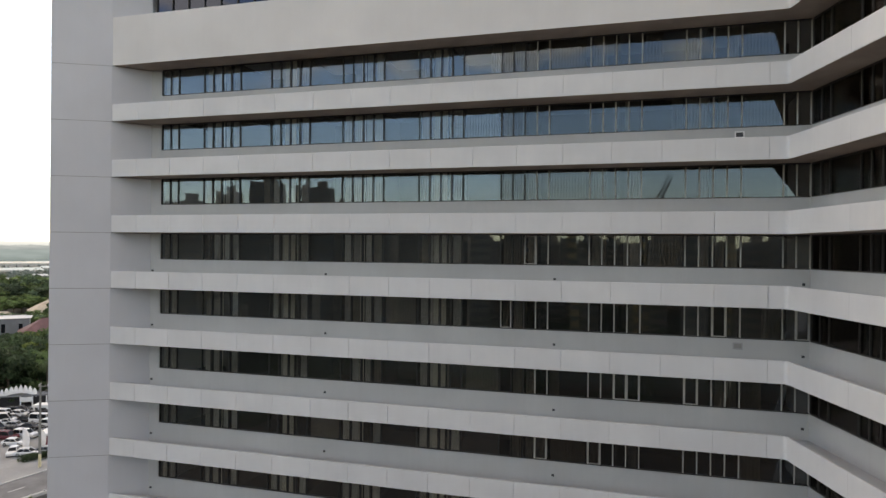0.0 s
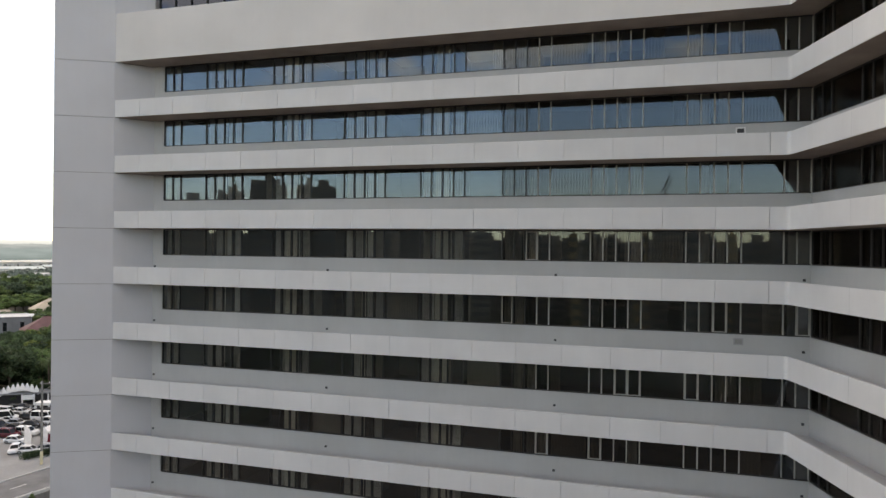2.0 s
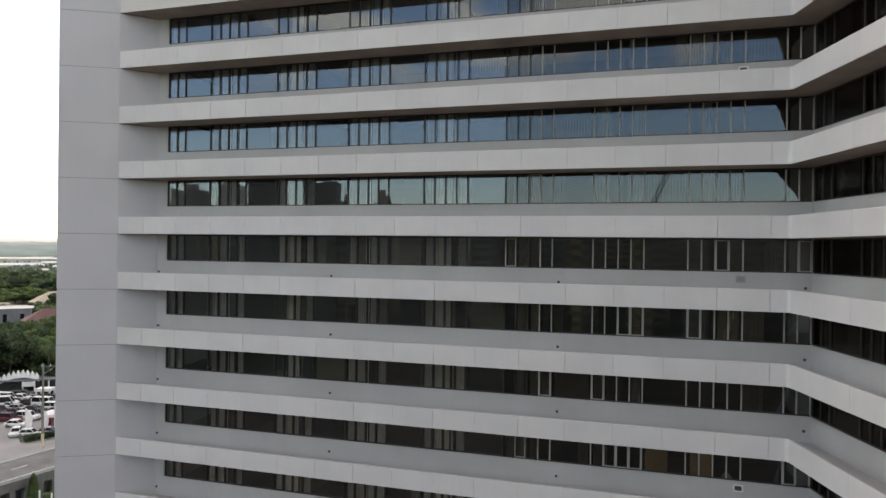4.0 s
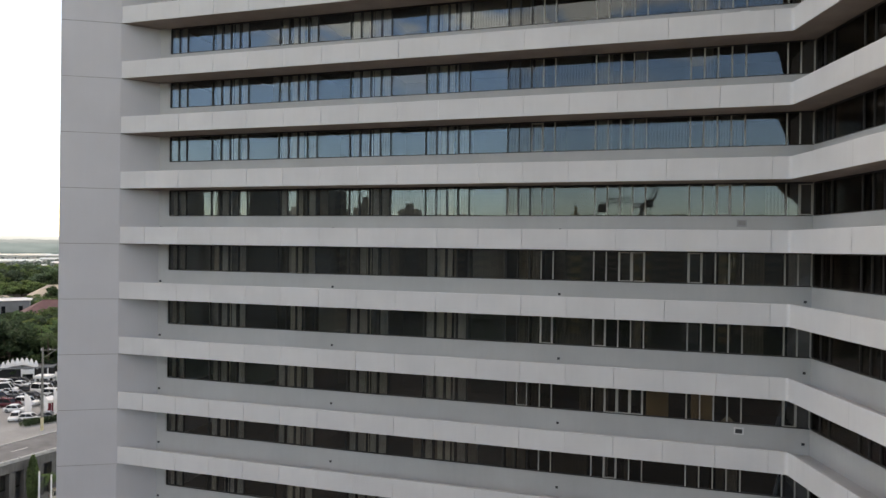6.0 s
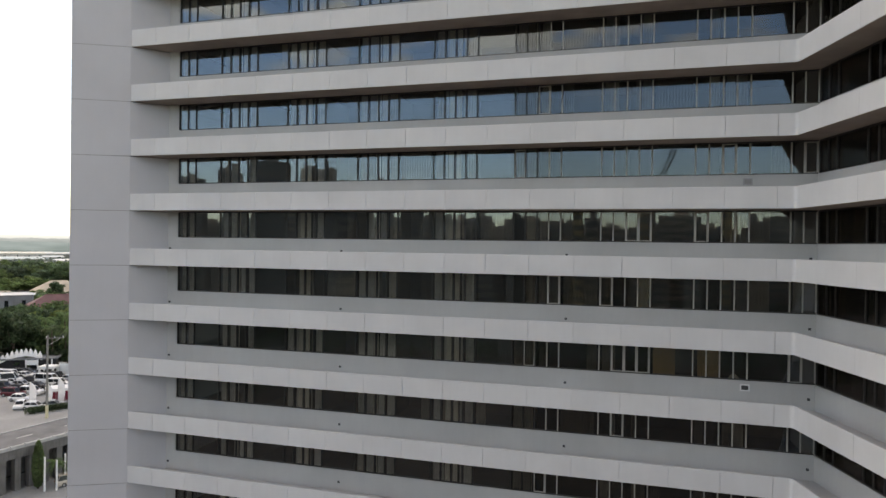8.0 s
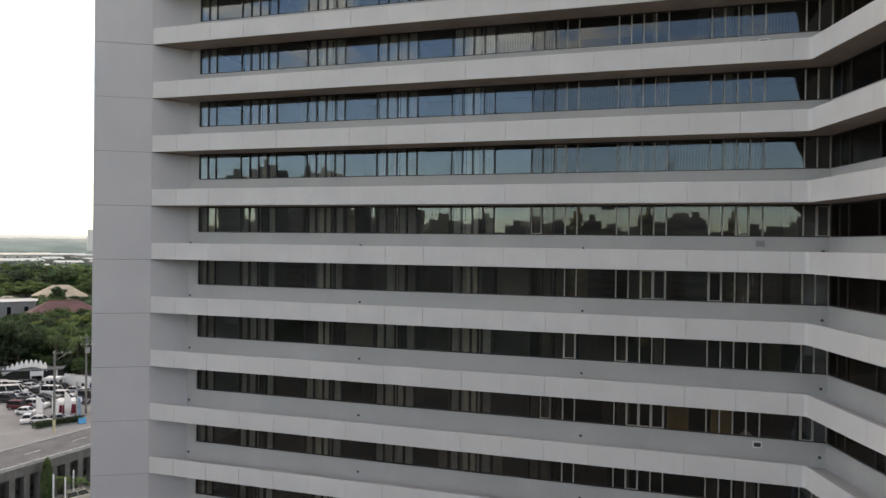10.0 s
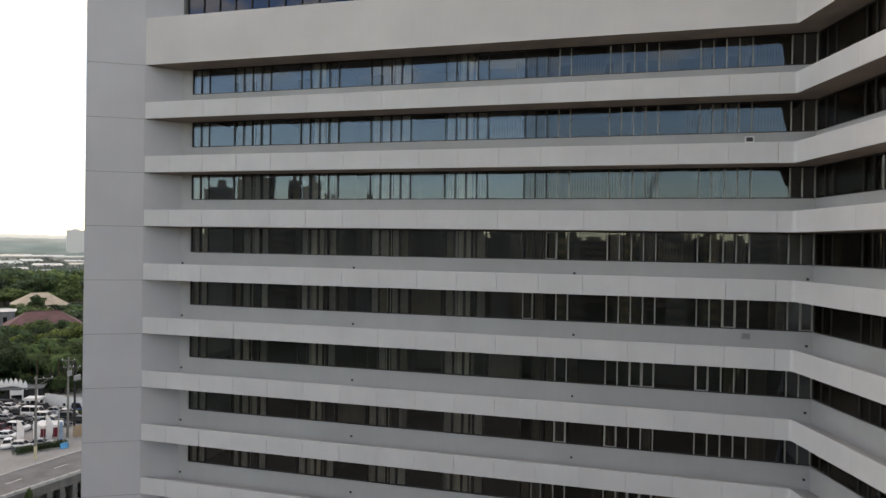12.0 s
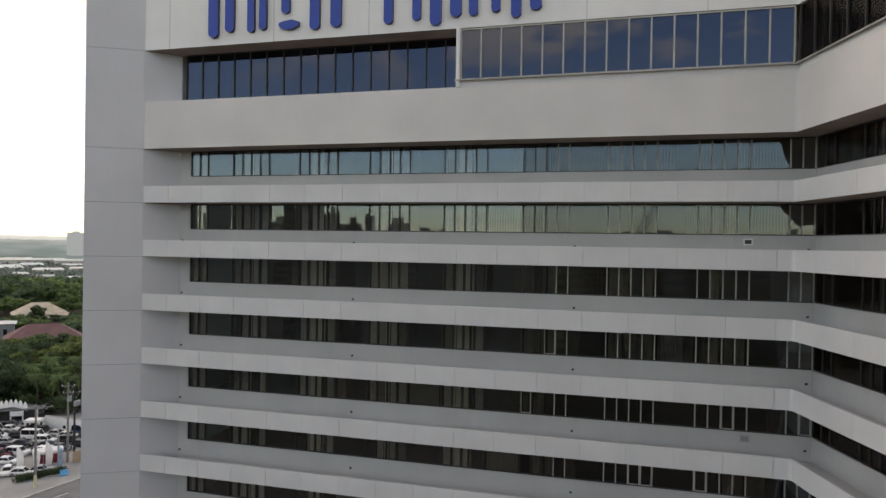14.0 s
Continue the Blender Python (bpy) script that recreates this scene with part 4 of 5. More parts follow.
for d, az, w, deep, wall_h, yaw, roof in ((905, 50.9, 62, 110, 9.0, 50, M_PALE_G), (815, 47.25, 30, 46, 8.5, 47, M_PALE), (1130, 50.4, 60, 120, 11.5, 51, M_PALE_C), (1120, 47.7, 70, 60, 11.0, 48, M_PALE),
                                          (1090, 45.3, 60, 60, 10.5, 45, M_PALE_G), (735, 49.1, 14, 12, 7.5, 47, M_PALE), (970, 48.35, 26, 70, 9.0, 48, M_PALE_G), (940, 45.2, 34, 30, 8.5, 46, M_PALE),
                                          (850, 44.6, 36, 30, 8.0, 43, M_PALE_C), (668, 45.2, 20, 14, 6.4, 46, M_PALE), (705, 47.4, 16, 12, 6.2, 48, M_PALE_G), (690, 51.4, 34, 16, 6.0, 51, M_PALE), (1180, 49.2, 40, 40, 11.0, 49, M_PALE_G)):
    hip_house((*sector(d, az), Z0), yaw, w, deep, wall_h, 1.6, roof, "long warehouse with a pale metal roof", 0.9)


M_CITY_W = material("dull city window", (0.15, 0.14, 0.125), 0.5, vary=0.1, bump=0)


def far_block(at, yaw, w, d, h, floors, label, mat, win_mat=None):
    """A distant block with storeys of windows."""
    b = thing("apartment_block", pose(*at, 0, 0, yaw), label, "building")
    part("wall", mesh_of("wall", box_bm(-w / 2, w / 2, -d / 2, d / 2, 0, h, 0.15), mat), None, b, local=Matrix.Identity(4))
    part("roof_house", mesh_of("roof_house", box_bm(-w / 5, w / 6, -d / 5, d / 5, h + 0.01, h + 3.2), mat), None, b, local=Matrix.Identity(4))
    n = max(3, int(w / 5))
    win = mesh_of("window", box_bm(-1.1, 1.1, -0.06, 0.04, 0, h / max(1, floors) * 0.5), win_mat or M_CITY_W)
    rows = max(6, round(h / 5.0))
    for f in range(0 if floors else rows):
        z = h * (f + 0.6) / (rows + 0.4)
        part("window_band", mesh_of("window_band", box_bm(-w * 0.45, w * 0.45, -d / 2 - 0.05, -d / 2 + 0.03, z, z + h / rows * 0.42), M_CITY_W), None, b, local=Matrix.Identity(4))
    for f in range(floors):
        for i in range(n):
            x = -w / 2 + w * (i + 0.5) / n
            part("window", win, None, b, local=Matrix.Translation((x, -d / 2 - 0.01, h / floors * (f + 0.3))))
    return b


# window colour is paled so the block carries painted haze
far_block((*sector(1490, 45.26), Z0), 44, 36, 18, 58, 12, "distant pale apartment block over the woods", M_WHITE, material("haze-paled far window", (0.62, 0.63, 0.64), 0.6, vary=0.05, bump=0))

# ---- the parking lot ----
ZL = Z0 + 0.14
PAINT = {n: material(n + " car paint", c, 0.25, vary=0.04, bump=0) for n, c in
         {"white": (0.78, 0.78, 0.77), "silver": (0.42, 0.43, 0.44), "black": (0.02, 0.02, 0.022), "red": (0.10, 0.012, 0.02), "blue": (0.03, 0.06, 0.22), "beige": (0.55, 0.50, 0.42)}.items()}


def loft(bm, rings):
    vs = [[bm.verts.new(p) for p in r] for r in rings]
    for a, b in zip(vs[:-1], vs[1:]):
        n = len(a)
        for i in range(n):
            bm.faces.new((a[i], a[(i + 1) % n], b[(i + 1) % n], b[i]))
    bm.faces.new(vs[0][::-1])
    bm.faces.new(vs[-1])


def rounded_rect(x0, x1, w, r, z):
    pts = []
    for cx, cy, a0 in ((x1 - r, w - r, 0), (x0 + r, w - r, 90), (x0 + r, -w + r, 180), (x1 - r, -w + r, 270)):
        for j in range(3):
            a = radians(a0 + 45 * j)
            pts.append((cx + r * math.cos(a), cy + r * math.sin(a), z))
    return pts


def make_car(kind, paint, at, yaw, label):
    """kind: sedan, suv or van. Nose to +x."""
    L, W, hood, roof, cab = {"sedan": (4.4, 1.74, 0.86, 1.44, (-1.75, 1.05, -1.15, 0.35)), "suv": (4.7, 1.86, 1.02, 1.80, (-2.2, 1.15, -2.0, 0.55)),
                             "van": (5.1, 1.90, 1.10, 2.15, (-2.45, 1.95, -2.35, 1.35))}[kind]
    ob = thing("car" if kind != "van" else "van", pose(*at, 0, 0, yaw), label, "car" if kind != "van" else "van", "parked vehicles")
    bm = bmesh.new()
    h = W / 2
    loft(bm, [rounded_rect(-L / 2 + 0.08, L / 2 - 0.1, h - 0.08, 0.25, 0.24), rounded_rect(-L / 2, L / 2, h, 0.28, 0.50), rounded_rect(-L / 2 + 0.02, L / 2 - 0.06, h, 0.30, hood - 0.16),
              rounded_rect(-L / 2 + 0.10, L / 2 - 0.30, h - 0.08, 0.30, hood)])
    body = part("body", mesh_of("body", bm, paint), None, ob, local=Matrix.Identity(4))
    bm = bmesh.new()
    loft(bm, [rounded_rect(cab[0], cab[1], h - 0.09, 0.2, hood - 0.01), rounded_rect(cab[2], cab[3], h - 0.24, 0.2, roof - 0.07)])
    part("glasshouse", mesh_of("glasshouse", bm, M_CARGLASS), None, ob, local=Matrix.Identity(4))
    bm = bmesh.new()
    loft(bm, [rounded_rect(cab[2] - 0.03, cab[3] + 0.05, h - 0.22, 0.2, roof - 0.08), rounded_rect(cab[2] + 0.05, cab[3] - 0.05, h - 0.30, 0.2, roof)])
    part("roof", mesh_of("roof", bm, paint), None, ob, local=Matrix.Identity(4))
    for sx, tx in ((cab[1], cab[3]), (cab[0], cab[2]), ((cab[0] + cab[1]) / 2, (cab[2] + cab[3]) / 2 )):
        for sy in (-1, 1):
            bm = bmesh.new()
            limb(bm, (sx - 0.05 * (sx > 0), sy * (h - 0.12), hood - 0.03), (tx, sy * (h - 0.26), roof - 0.06), 0.05, 0.05, 5)
            part("pillar", mesh_of("pillar", bm, paint), None, ob, local=Matrix.Identity(4))
    bm = bmesh.new()
    limb(bm, (0, -0.11, 0), (0, 0.11, 0), 0.33, 0.33, 14)
    tyre = mesh_of("tyre", bm, M_TYRE)
    bm = bmesh.new()
    limb(bm, (0, -0.118, 0), (0, 0.118, 0), 0.19, 0.19, 10)
    rim = mesh_of("rim", bm, M_STEEL)
    for x in (-L * 0.30, L * 0.31):
        for y in (-h + 0.10, h - 0.10):
            w = part("wheel", tyre, None, ob, local=Matrix.Translation((x, y, 0.33)))
            part("rim", rim, None, w, local=Matrix.Identity(4))
    for y in (-h + 0.32, h - 0.32):
        part("headlight", mesh_of("headlight", box_bm(L / 2 - 0.14, L / 2 - 0.015, y - 0.17, y + 0.17, hood - 0.32, hood - 0.18, 0.02), M_LAMP), None, ob, local=Matrix.Identity(4))
        part("tail_light", mesh_of("tail_light", box_bm(-L / 2 - 0.012, -L / 2 + 0.06, y - 0.13, y + 0.13, hood - 0.36, hood - 0.16, 0.02), M_TAIL), None, ob, local=Matrix.Identity(4))
    return ob


PROTO = {}
CARS = [("sedan", "white", -76.5, 57.0, -52), ("sedan", "white", -81.0, 60.8, 15), ("suv", "white", -83.2, 65.0, 10), 
        ("van", "white", -89.0, 73.6, 12), ("sedan", "silver", -91.2, 69.4, 14), ("sedan", "black", -96.2, 72.8, 14), ("sedan", "white", -98.4, 76.2, 14),
        ("suv", "white", -84.2, 72.0, 14), ("sedan", "black", -87.0, 69.4, 14), ("sedan", "silver", -71.2, 59.0, 40), ("suv", "red", -85.5, 63.0, 10),
        ("sedan", "white", -82.7, 76.2, 15), ("van", "blue", -81.2, 79.0, 15), ("sedan", "black", -81.2, 70.0, 14), ("sedan", "black", -101.0, 79.0, 14),
        ("suv", "black", -92.3, 66.2, 12), ("van", "white", -100.6, 74.0, 8), ("sedan", "black", -94.0, 77.0, 14), ("suv", "black", -90.2, 77.0, 14),
        ("sedan", "white", -106.5, 76.5, 12), ("sedan", "silver", -86.0, 76.6, 14), ("sedan", "white", -104.0, 71.0, 12), ("suv", "white", -77.6, 66.8, 14),
        ("sedan", "white", -73.4, 57.2, 24), ("sedan", "white", -98.5, 68.2, 12), ("sedan", "black", -88.4, 66.6, 12), ("sedan", "white", -94.6, 70.4, 12), ("suv", "black", -100.4, 77.0, 10), ("sedan", "silver", -96.8, 79.4, 10), ("sedan", "black", -92.6, 73.2, 14), ("suv", "white", -103.5, 74.6, 12), ("sedan", "black", -77.6, 69.6, 14), ("sedan", "white", -88.0, 80.0, 12), ("sedan", "black", -75.4, 72.6, 14), ("suv", "white", -84.6, 79.6, 14), ("sedan", "black", -79.9, 67.0, 14), ("suv", "black", -79.2, 73.4, 14)]
WORDS = {"sedan": "sedan", "suv": "tall estate car", "van": "passenger van"}
for kind, colour, x, y, yaw in CARS:
    if (kind, colour) in PROTO:
        copy_thing(PROTO[kind, colour], pose(*site(x, y), ZL, 0, 0, yaw))
    else:
        PROTO[kind, colour] = make_car(kind, PAINT[colour], (*site(x, y), ZL), yaw, f"{colour} {WORDS[kind]} parked on the concrete lot")
bus = make_car("van", PAINT["white"], (-102.0, 78.1, ZL), 38, "white minibus with maroon lower flanks on the lot")
bus.scale = (1.35, 1.15, 1.2)
for y in (-0.965, 0.945):
    part("flank", mesh_of("flank", box_bm(-2.2, 2.2, y, y + 0.02, 0.35, 0.75), PAINT["red"]), None, bus, "maroon flank panel", local=Matrix.Identity(4))
make_car("suv", PAINT["beige"], (-53.9, 49.4, GROUND_LOW), 62, "beige tall estate car parked below the viaduct")

# utility poles
def make_pole(at, h, arm, mat, label, foot=None, cans=0):
    p = thing("utility_pole", at, label, "utility pole")
    bm = bmesh.new()
    limb(bm, (0, 0, -0.1), (0, 0, h), 0.24, 0.15, 10)
    part("shaft", mesh_of("shaft", bm, mat), None, p, local=Matrix.Identity(4))
    if foot:
        bm = bmesh.new()
        limb(bm, (0, 0, 0), (0, 0, 2.3), 0.255, 0.25, 10)
        part("painted_foot", mesh_of("painted_foot", bm, foot), None, p, "cream painted foot", local=Matrix.Identity(4))
    for z, a, b in arm:
        part("crossarm", mesh_of("crossarm", box_bm(a, b, -0.06, 0.06, z - 0.07, z + 0.07, 0.01), M_POLE), None, p, local=pose(0, 0, 0, 0, 0, 35))
        bm = bmesh.new()
        limb(bm, (0.1, 0, z - 1.3), (b * 0.75, 0, z - 0.05), 0.035, 0.035, 5)
        part("brace", mesh_of("brace", bm, M_STEEL), None, p, local=pose(0, 0, 0, 0, 0, 35))
        for x in (a + 0.15, (a + b) / 2, b - 0.15):
            bm = bmesh.new()
            limb(bm, (x, 0, z + 0.07), (x, 0, z + 0.36), 0.06, 0.04, 6)
            part("insulator", mesh_of("insulator", bm, M_WHITE), None, p, local=pose(0, 0, 0, 0, 0, 35))
    for i in range(cans):
        bm = bmesh.new()
        limb(bm, (0.45, 0.1 + 0.5 * (i - 1), h - 3.6), (0.45, 0.1 + 0.5 * (i - 1), h - 2.6), 0.26, 0.26, 10)
        part("transformer", mesh_of("transformer", bm, M_STEEL), None, p, local=Matrix.Identity(4))
    return p


make_pole((-70.2, 59.7, ZL), 14.6, [(14.1, -0.35, 2.6)], M_POLE, "grey concrete utility pole with one crossarm and cream foot", M_CREAM)
make_pole((-75.6, 72.2, ZL), 15.6, [(14.9, -1.2, 1.2), (13.6, -1.0, 1.0)], M_POLE, "grey utility pole with crossarms beside the lot", None, 2)
make_pole((-75.1, 73.3, ZL), 14.5, [(13.5, -1.0, 1.0)], M_BLACK, "black utility pole with transformers beside the lot", None, 3)
bm = bmesh.new()
limb(bm, (-74.9, 69.3, ZL), (-74.9, 69.3, ZL + 6.9), 0.17, 0.14, 8)
tagged(new("sign_post", mesh_of("sign_post", bm, M_STEEL)), "slim grey steel post at the lot's edge", "post")

# overhead wires between the poles
for a, b, sag in (((-69.8, 60.1, ZL + 14.3), (-75.3, 72.6, ZL + 15.0), 0.5), ((-68.8, 60.7, ZL + 14.3), (-74.7, 72.9, ZL + 15.0), 0.5), ((-75.6, 72.2, ZL + 13.6), (-67.7, 123.0, ZL + 14.0), 1.2)):
    cu = bpy.data.curves.new("overhead_wire", "CURVE")
    cu.dimensions, cu.bevel_depth, cu.bevel_resolution = "3D", 0.03, 1
    sp = cu.splines.new("POLY")
    sp.points.add(12)
    for i in range(13):
        t = i / 12
        q = Vector(a).lerp(Vector(b), t) - Vector((0, 0, 4 * sag * t * (1 - t)))
        sp.points[i].co = (*q, 1)
    cu.materials.append(M_BLACK)
    tagged(new("overhead_wire", cu), "black overhead wire strung between utility poles", "wire")

# feather banners
def make_banner(x, y, h, label, mat):
    b = thing("feather_banner", pose(x, y, ZL, 0, 0, 38), label, "banner", "banners by the lot")
    bm = bmesh.new()
    limb(bm, (0, 0, 0), (0, 0, h), 0.035, 0.02, 6)
    part("mast", mesh_of("mast", bm, M_STEEL), None, b, local=Matrix.Identity(4))
    bm = bmesh.new()
    n = 10
    rows = []
    for i in range(n + 1):
        t = i / n
        w = 1.25 * (0.75 + 0.6 * t - 1.25 * t ** 4)
        z = 0.35 + (h - 0.4) * t
        rows.append([bm.verts.new((0.04 + w * j / 3, 0.07 * math.sin(3 * t + j), z)) for j in range(4)])
    for r0, r1 in zip(rows[:-1], rows[1:]):
        for j in range(3):
            bm.faces.new((r0[j], r0[j + 1], r1[j + 1], r1[j]))
    bmesh.ops.solidify(bm, geom=bm.faces[:], thickness=0.01)
    part("cloth", mesh_of("cloth", bm, mat), None, b, local=Matrix.Identity(4))


for x, y, h in ((-80.0, 64.8, 4.8), (-78.1, 66.6, 4.4), (-77.2, 68.6, 5.0)):
    make_banner(x, y, h, "white feather banner standing at the lot's edge", M_FLAG)

# hedge in a kerbed island, blue barriers, timber screen
g = np.random.default_rng(21)
u = g.uniform(0, 1, (5200, 1)) ** 1.1
hp = np.array([[-75.5, 60.7, ZL + 0.62]]) * (1 - u) + np.array([[-71.4, 67.3, ZL + 0.62]]) * u + g.uniform(-1, 1, (5200, 3)) * (0.75, 0.6, 0.55)
hedge = thing("hedge", (-73.7, 63.9, ZL), "low clipped green hedge in a kerbed island", "hedge")
part("foliage", quads_mesh("foliage", hp, 0.12, M_LEAF_D, 0.8), None, hedge)
bm = bmesh.new()
add_box(bm, -3.7, 3.7, -0.75, 0.75, 0, 0.16)
part("kerb", mesh_of("kerb", bm, M_KERB), None, hedge, local=pose(0, 0, 0, 0, 0, 52))
for x, y in ((-70.5, 66.2),):
    b = thing("water_barrier", pose(x, y, ZL, 0, 0, 66), "blue plastic road barrier on the pavement", "barrier", "blue barriers")
    bm = bmesh.new()
    prof = [(-0.30, 0), (0.30, 0), (0.30, 0.2), (0.14, 0.45), (0.12, 1.0), (-0.12, 1.0), (-0.14, 0.45), (-0.30, 0.2)]
    lo = [bm.verts.new((-0.65, p, z)) for p, z in prof]
    hi = [bm.verts.new((0.65, p, z)) for p, z in prof]
    for i in range(8):
        bm.faces.new((lo[i], lo[(i + 1) % 8], hi[(i + 1) % 8], hi[i]))
    bm.faces.new(lo[::-1])
    bm.faces.new(hi)
    part("shell", mesh_of("shell", bm, M_BLUE), None, b, local=Matrix.Identity(4))
M_PYLON = material("pale blue sign paint", (0.28, 0.42, 0.58), 0.6, vary=0.12, scale=2)
pylon = thing("pylon_sign", pose(*site(-67.9, 60.3), ZL, 0, 0, 40), "slim pale blue pylon sign at the lot's edge", "sign")
part("plinth", mesh_of("plinth", box_bm(-0.5, 0.5, -0.3, 0.3, 0, 0.3, 0.03), M_KERB), None, pylon, local=Matrix.Identity(4))
for i, (z0, z1) in enumerate(((0.31, 1.9), (1.92, 2.7), (2.72, 4.4))):
    part("panel", mesh_of("panel", box_bm(-0.24, 0.24, -0.12, 0.12, z0, z1, 0.02), M_PYLON), None, pylon, local=Matrix.Identity(4))
M_TIMBER = material("tan timber screen", (0.40, 0.29, 0.19), 0.8, vary=0.15)
screen = thing("timber_screen", pose(-73.5, 73.3, ZL, 0, 0, 60), "tan timber screen panel beside the road", "screen")
for i in range(7):
    part("plank", mesh_of("plank", box_bm(-1.4 + 0.4 * i, -1.02 + 0.4 * i, -0.03, 0.03, 0, 2.2), M_TIMBER), None, screen, local=Matrix.Identity(4))

# sales stall: white canopy over maroon cloth sides
M_CLOTH_RED = material("maroon stall cloth", (0.17, 0.012, 0.03), 0.85, vary=0.12)
stall = thing("market_stall", pose(-79.2, 71.1, ZL, 0, 0, 47), "sales stall with white canopy and maroon cloth sides", "stall")
for x in (-2.4, 2.4):
    for y in (-1.3, 1.3):
        part("post", mesh_of("post", box_bm(x - 0.05, x + 0.05, y - 0.05, y + 0.05, 0, 2.3), M_STEEL), None, stall, local=Matrix.Identity(4))
bm = bmesh.new()
loft(bm, [[(-2.6, -1.5, 2.15), (2.6, -1.5, 2.15), (2.6, 1.5, 2.15), (-2.6, 1.5, 2.15)], [(-2.6, -1.5, 2.5), (2.6, -1.5, 2.5), (2.6, 1.5, 2.5), (-2.6, 1.5, 2.5)],
          [(-1.6, -0.1, 2.95), (1.6, -0.1, 2.95), (1.6, 0.1, 2.95), (-1.6, 0.1, 2.95)]])
part("canopy", mesh_of("canopy", bm, M_WHITE), None, stall, "white stall canopy", local=Matrix.Identity(4))
for x in (-1.55, 0.0, 1.55):
    part("cloth_side", mesh_of("cloth_side", box_bm(x - 0.74, x + 0.74, -1.42, -1.38, 0.15, 1.95, 0.01), M_CLOTH_RED), None, stall, "maroon cloth panel", local=Matrix.Identity(4))
part("end_panel", mesh_of("end_panel", box_bm(-2.50, -2.46, -1.3, 1.3, 0.1, 2.1, 0.01), M_JOINT), None, stall, local=Matrix.Identity(4))

# gate pavilion with scalloped white crown, and boundary wall
gate = thing("gate_pavilion", pose(-110.9, 92.1, ZL, 0, 0, 34), "dark pavilion with a scalloped white arched crown", "pavilion")
part("wall", mesh_of("wall", box_bm(-12, 5.8, 0, 4.8, 0, 2.6, 0.04), M_BLACK), None, gate, local=Matrix.Identity(4))
part("roof", mesh_of("roof", box_bm(-12.4, 6.2, -0.8, 5.2, 2.61, 2.95, 0.04), M_SHED_WALL), None, gate, local=Matrix.Identity(4))
part("sign_board", mesh_of("sign_board", box_bm(-0.6, 2.2, -0.98, -0.84, 1.35, 2.5, 0.02), M_WHITE), None, gate, local=Matrix.Identity(4))
for x in (-0.5, 2.0, 5.0):
    part("post", mesh_of("post", box_bm(x - 0.13, x + 0.13, -0.75, -0.5, 0, 2.6), M_WHITE), None, gate, local=Matrix.Identity(4))
part("window", mesh_of("window", box_bm(0.2, 1.7, -0.05, 0.02, 0.4, 1.3), M_CARGLASS), None, gate, local=Matrix.Identity(4))


def crown_top(x):
    """Height of the scalloped crown along the gate."""
    return max(3.0, 5.2 - 2.0 * ((x + 0.4) / 6.2) ** 2) if x < -0.4 else 5.2 - 0.9 * ((x + 0.4) / 2.9) ** 2


for i in range(15):
    x = -11.4 + 0.98 * i
    z = crown_top(x)
    bm = bmesh.new()
    n = 8
    ring = [(0.52, -1.35), (0.50, -0.95), (0.36, -0.5), (0.16, -0.12), (0.03, 0.12)]
    loft(bm, [[(x + r * math.cos(math.tau * j / n), 0.55 * r * math.sin(math.tau * j / n), z + dz) for j in range(n)] for r, dz in ring])
    part("scallop", mesh_of("scallop", bm, M_WHITE), None, gate, local=Matrix.Identity(4))
bm = bmesh.new()
lo, hi = [], []
for i in range(25):
    x = -12.0 + 14.8 * i / 24
    z = crown_top(x) - 1.2
    lo.append([bm.verts.new((x, y, max(z - 0.55, 1.2))) for y in (-0.5, 0.4)])
    hi.append([bm.verts.new((x, y, z)) for y in (-0.5, 0.4)])
for i in range(24):
    bm.faces.new((lo[i][0], lo[i + 1][0], hi[i + 1][0], hi[i][0]))
    bm.faces.new((lo[i][1], hi[i][1], hi[i + 1][1], lo[i + 1][1]))
    bm.faces.new((hi[i][0], hi[i + 1][0], hi[i + 1][1], hi[i][1]))
    bm.faces.new((lo[i][0], lo[i][1], lo[i + 1][1], lo[i + 1][0]))
bm.faces.new((lo[0][0], hi[0][0], hi[0][1], lo[0][1]))
bm.faces.new((lo[24][0], lo[24][1], hi[24][1], hi[24][0]))
part("arch", mesh_of("arch", bm, M_WHITE), None, gate, local=Matrix.Identity(4))
booth = thing("guard_booth", pose(-99.4, 87.0, ZL, 0, 0, 20), "small open white guard booth beside the boundary wall", "booth")
part("roof", mesh_of("roof", box_bm(-1.7, 1.7, -1.3, 1.3, 2.15, 2.75, 0.04), M_WHITE), None, booth, local=Matrix.Identity(4))
# black back wall painted in place of the booth's shaded inside
part("back_wall", mesh_of("back_wall", box_bm(-1.4, 1.4, 0.95, 1.1, 0, 2.14), M_BLACK), None, booth, local=Matrix.Identity(4))
part("counter", mesh_of("counter", box_bm(-0.9, 1.1, -0.9, -0.6, 0, 1.0, 0.02), M_SHED_WALL), None, booth, local=Matrix.Identity(4))
for x in (-1.45, 1.45):
    for y in (-1.05, 1.05):
        part("post", mesh_of("post", box_bm(x - 0.16, x + 0.16, y - 0.16, y + 0.16, 0, 2.14), M_WHITE), None, booth, local=Matrix.Identity(4))
wall = thing("boundary_wall", pose(-97.9, 88.6, ZL, 0, 0, -5), "long white painted boundary wall behind the cars", "wall")
part("wall", mesh_of("wall", box_bm(0, 18, -0.15, 0.15, 0, 3.2, 0.03), M_WHITE), None, wall, local=Matrix.Identity(4))
part("coping", mesh_of("coping", box_bm(-0.1, 18.1, -0.22, 0.22, 3.205, 3.32, 0.02), M_KERB), None, wall, local=Matrix.Identity(4))
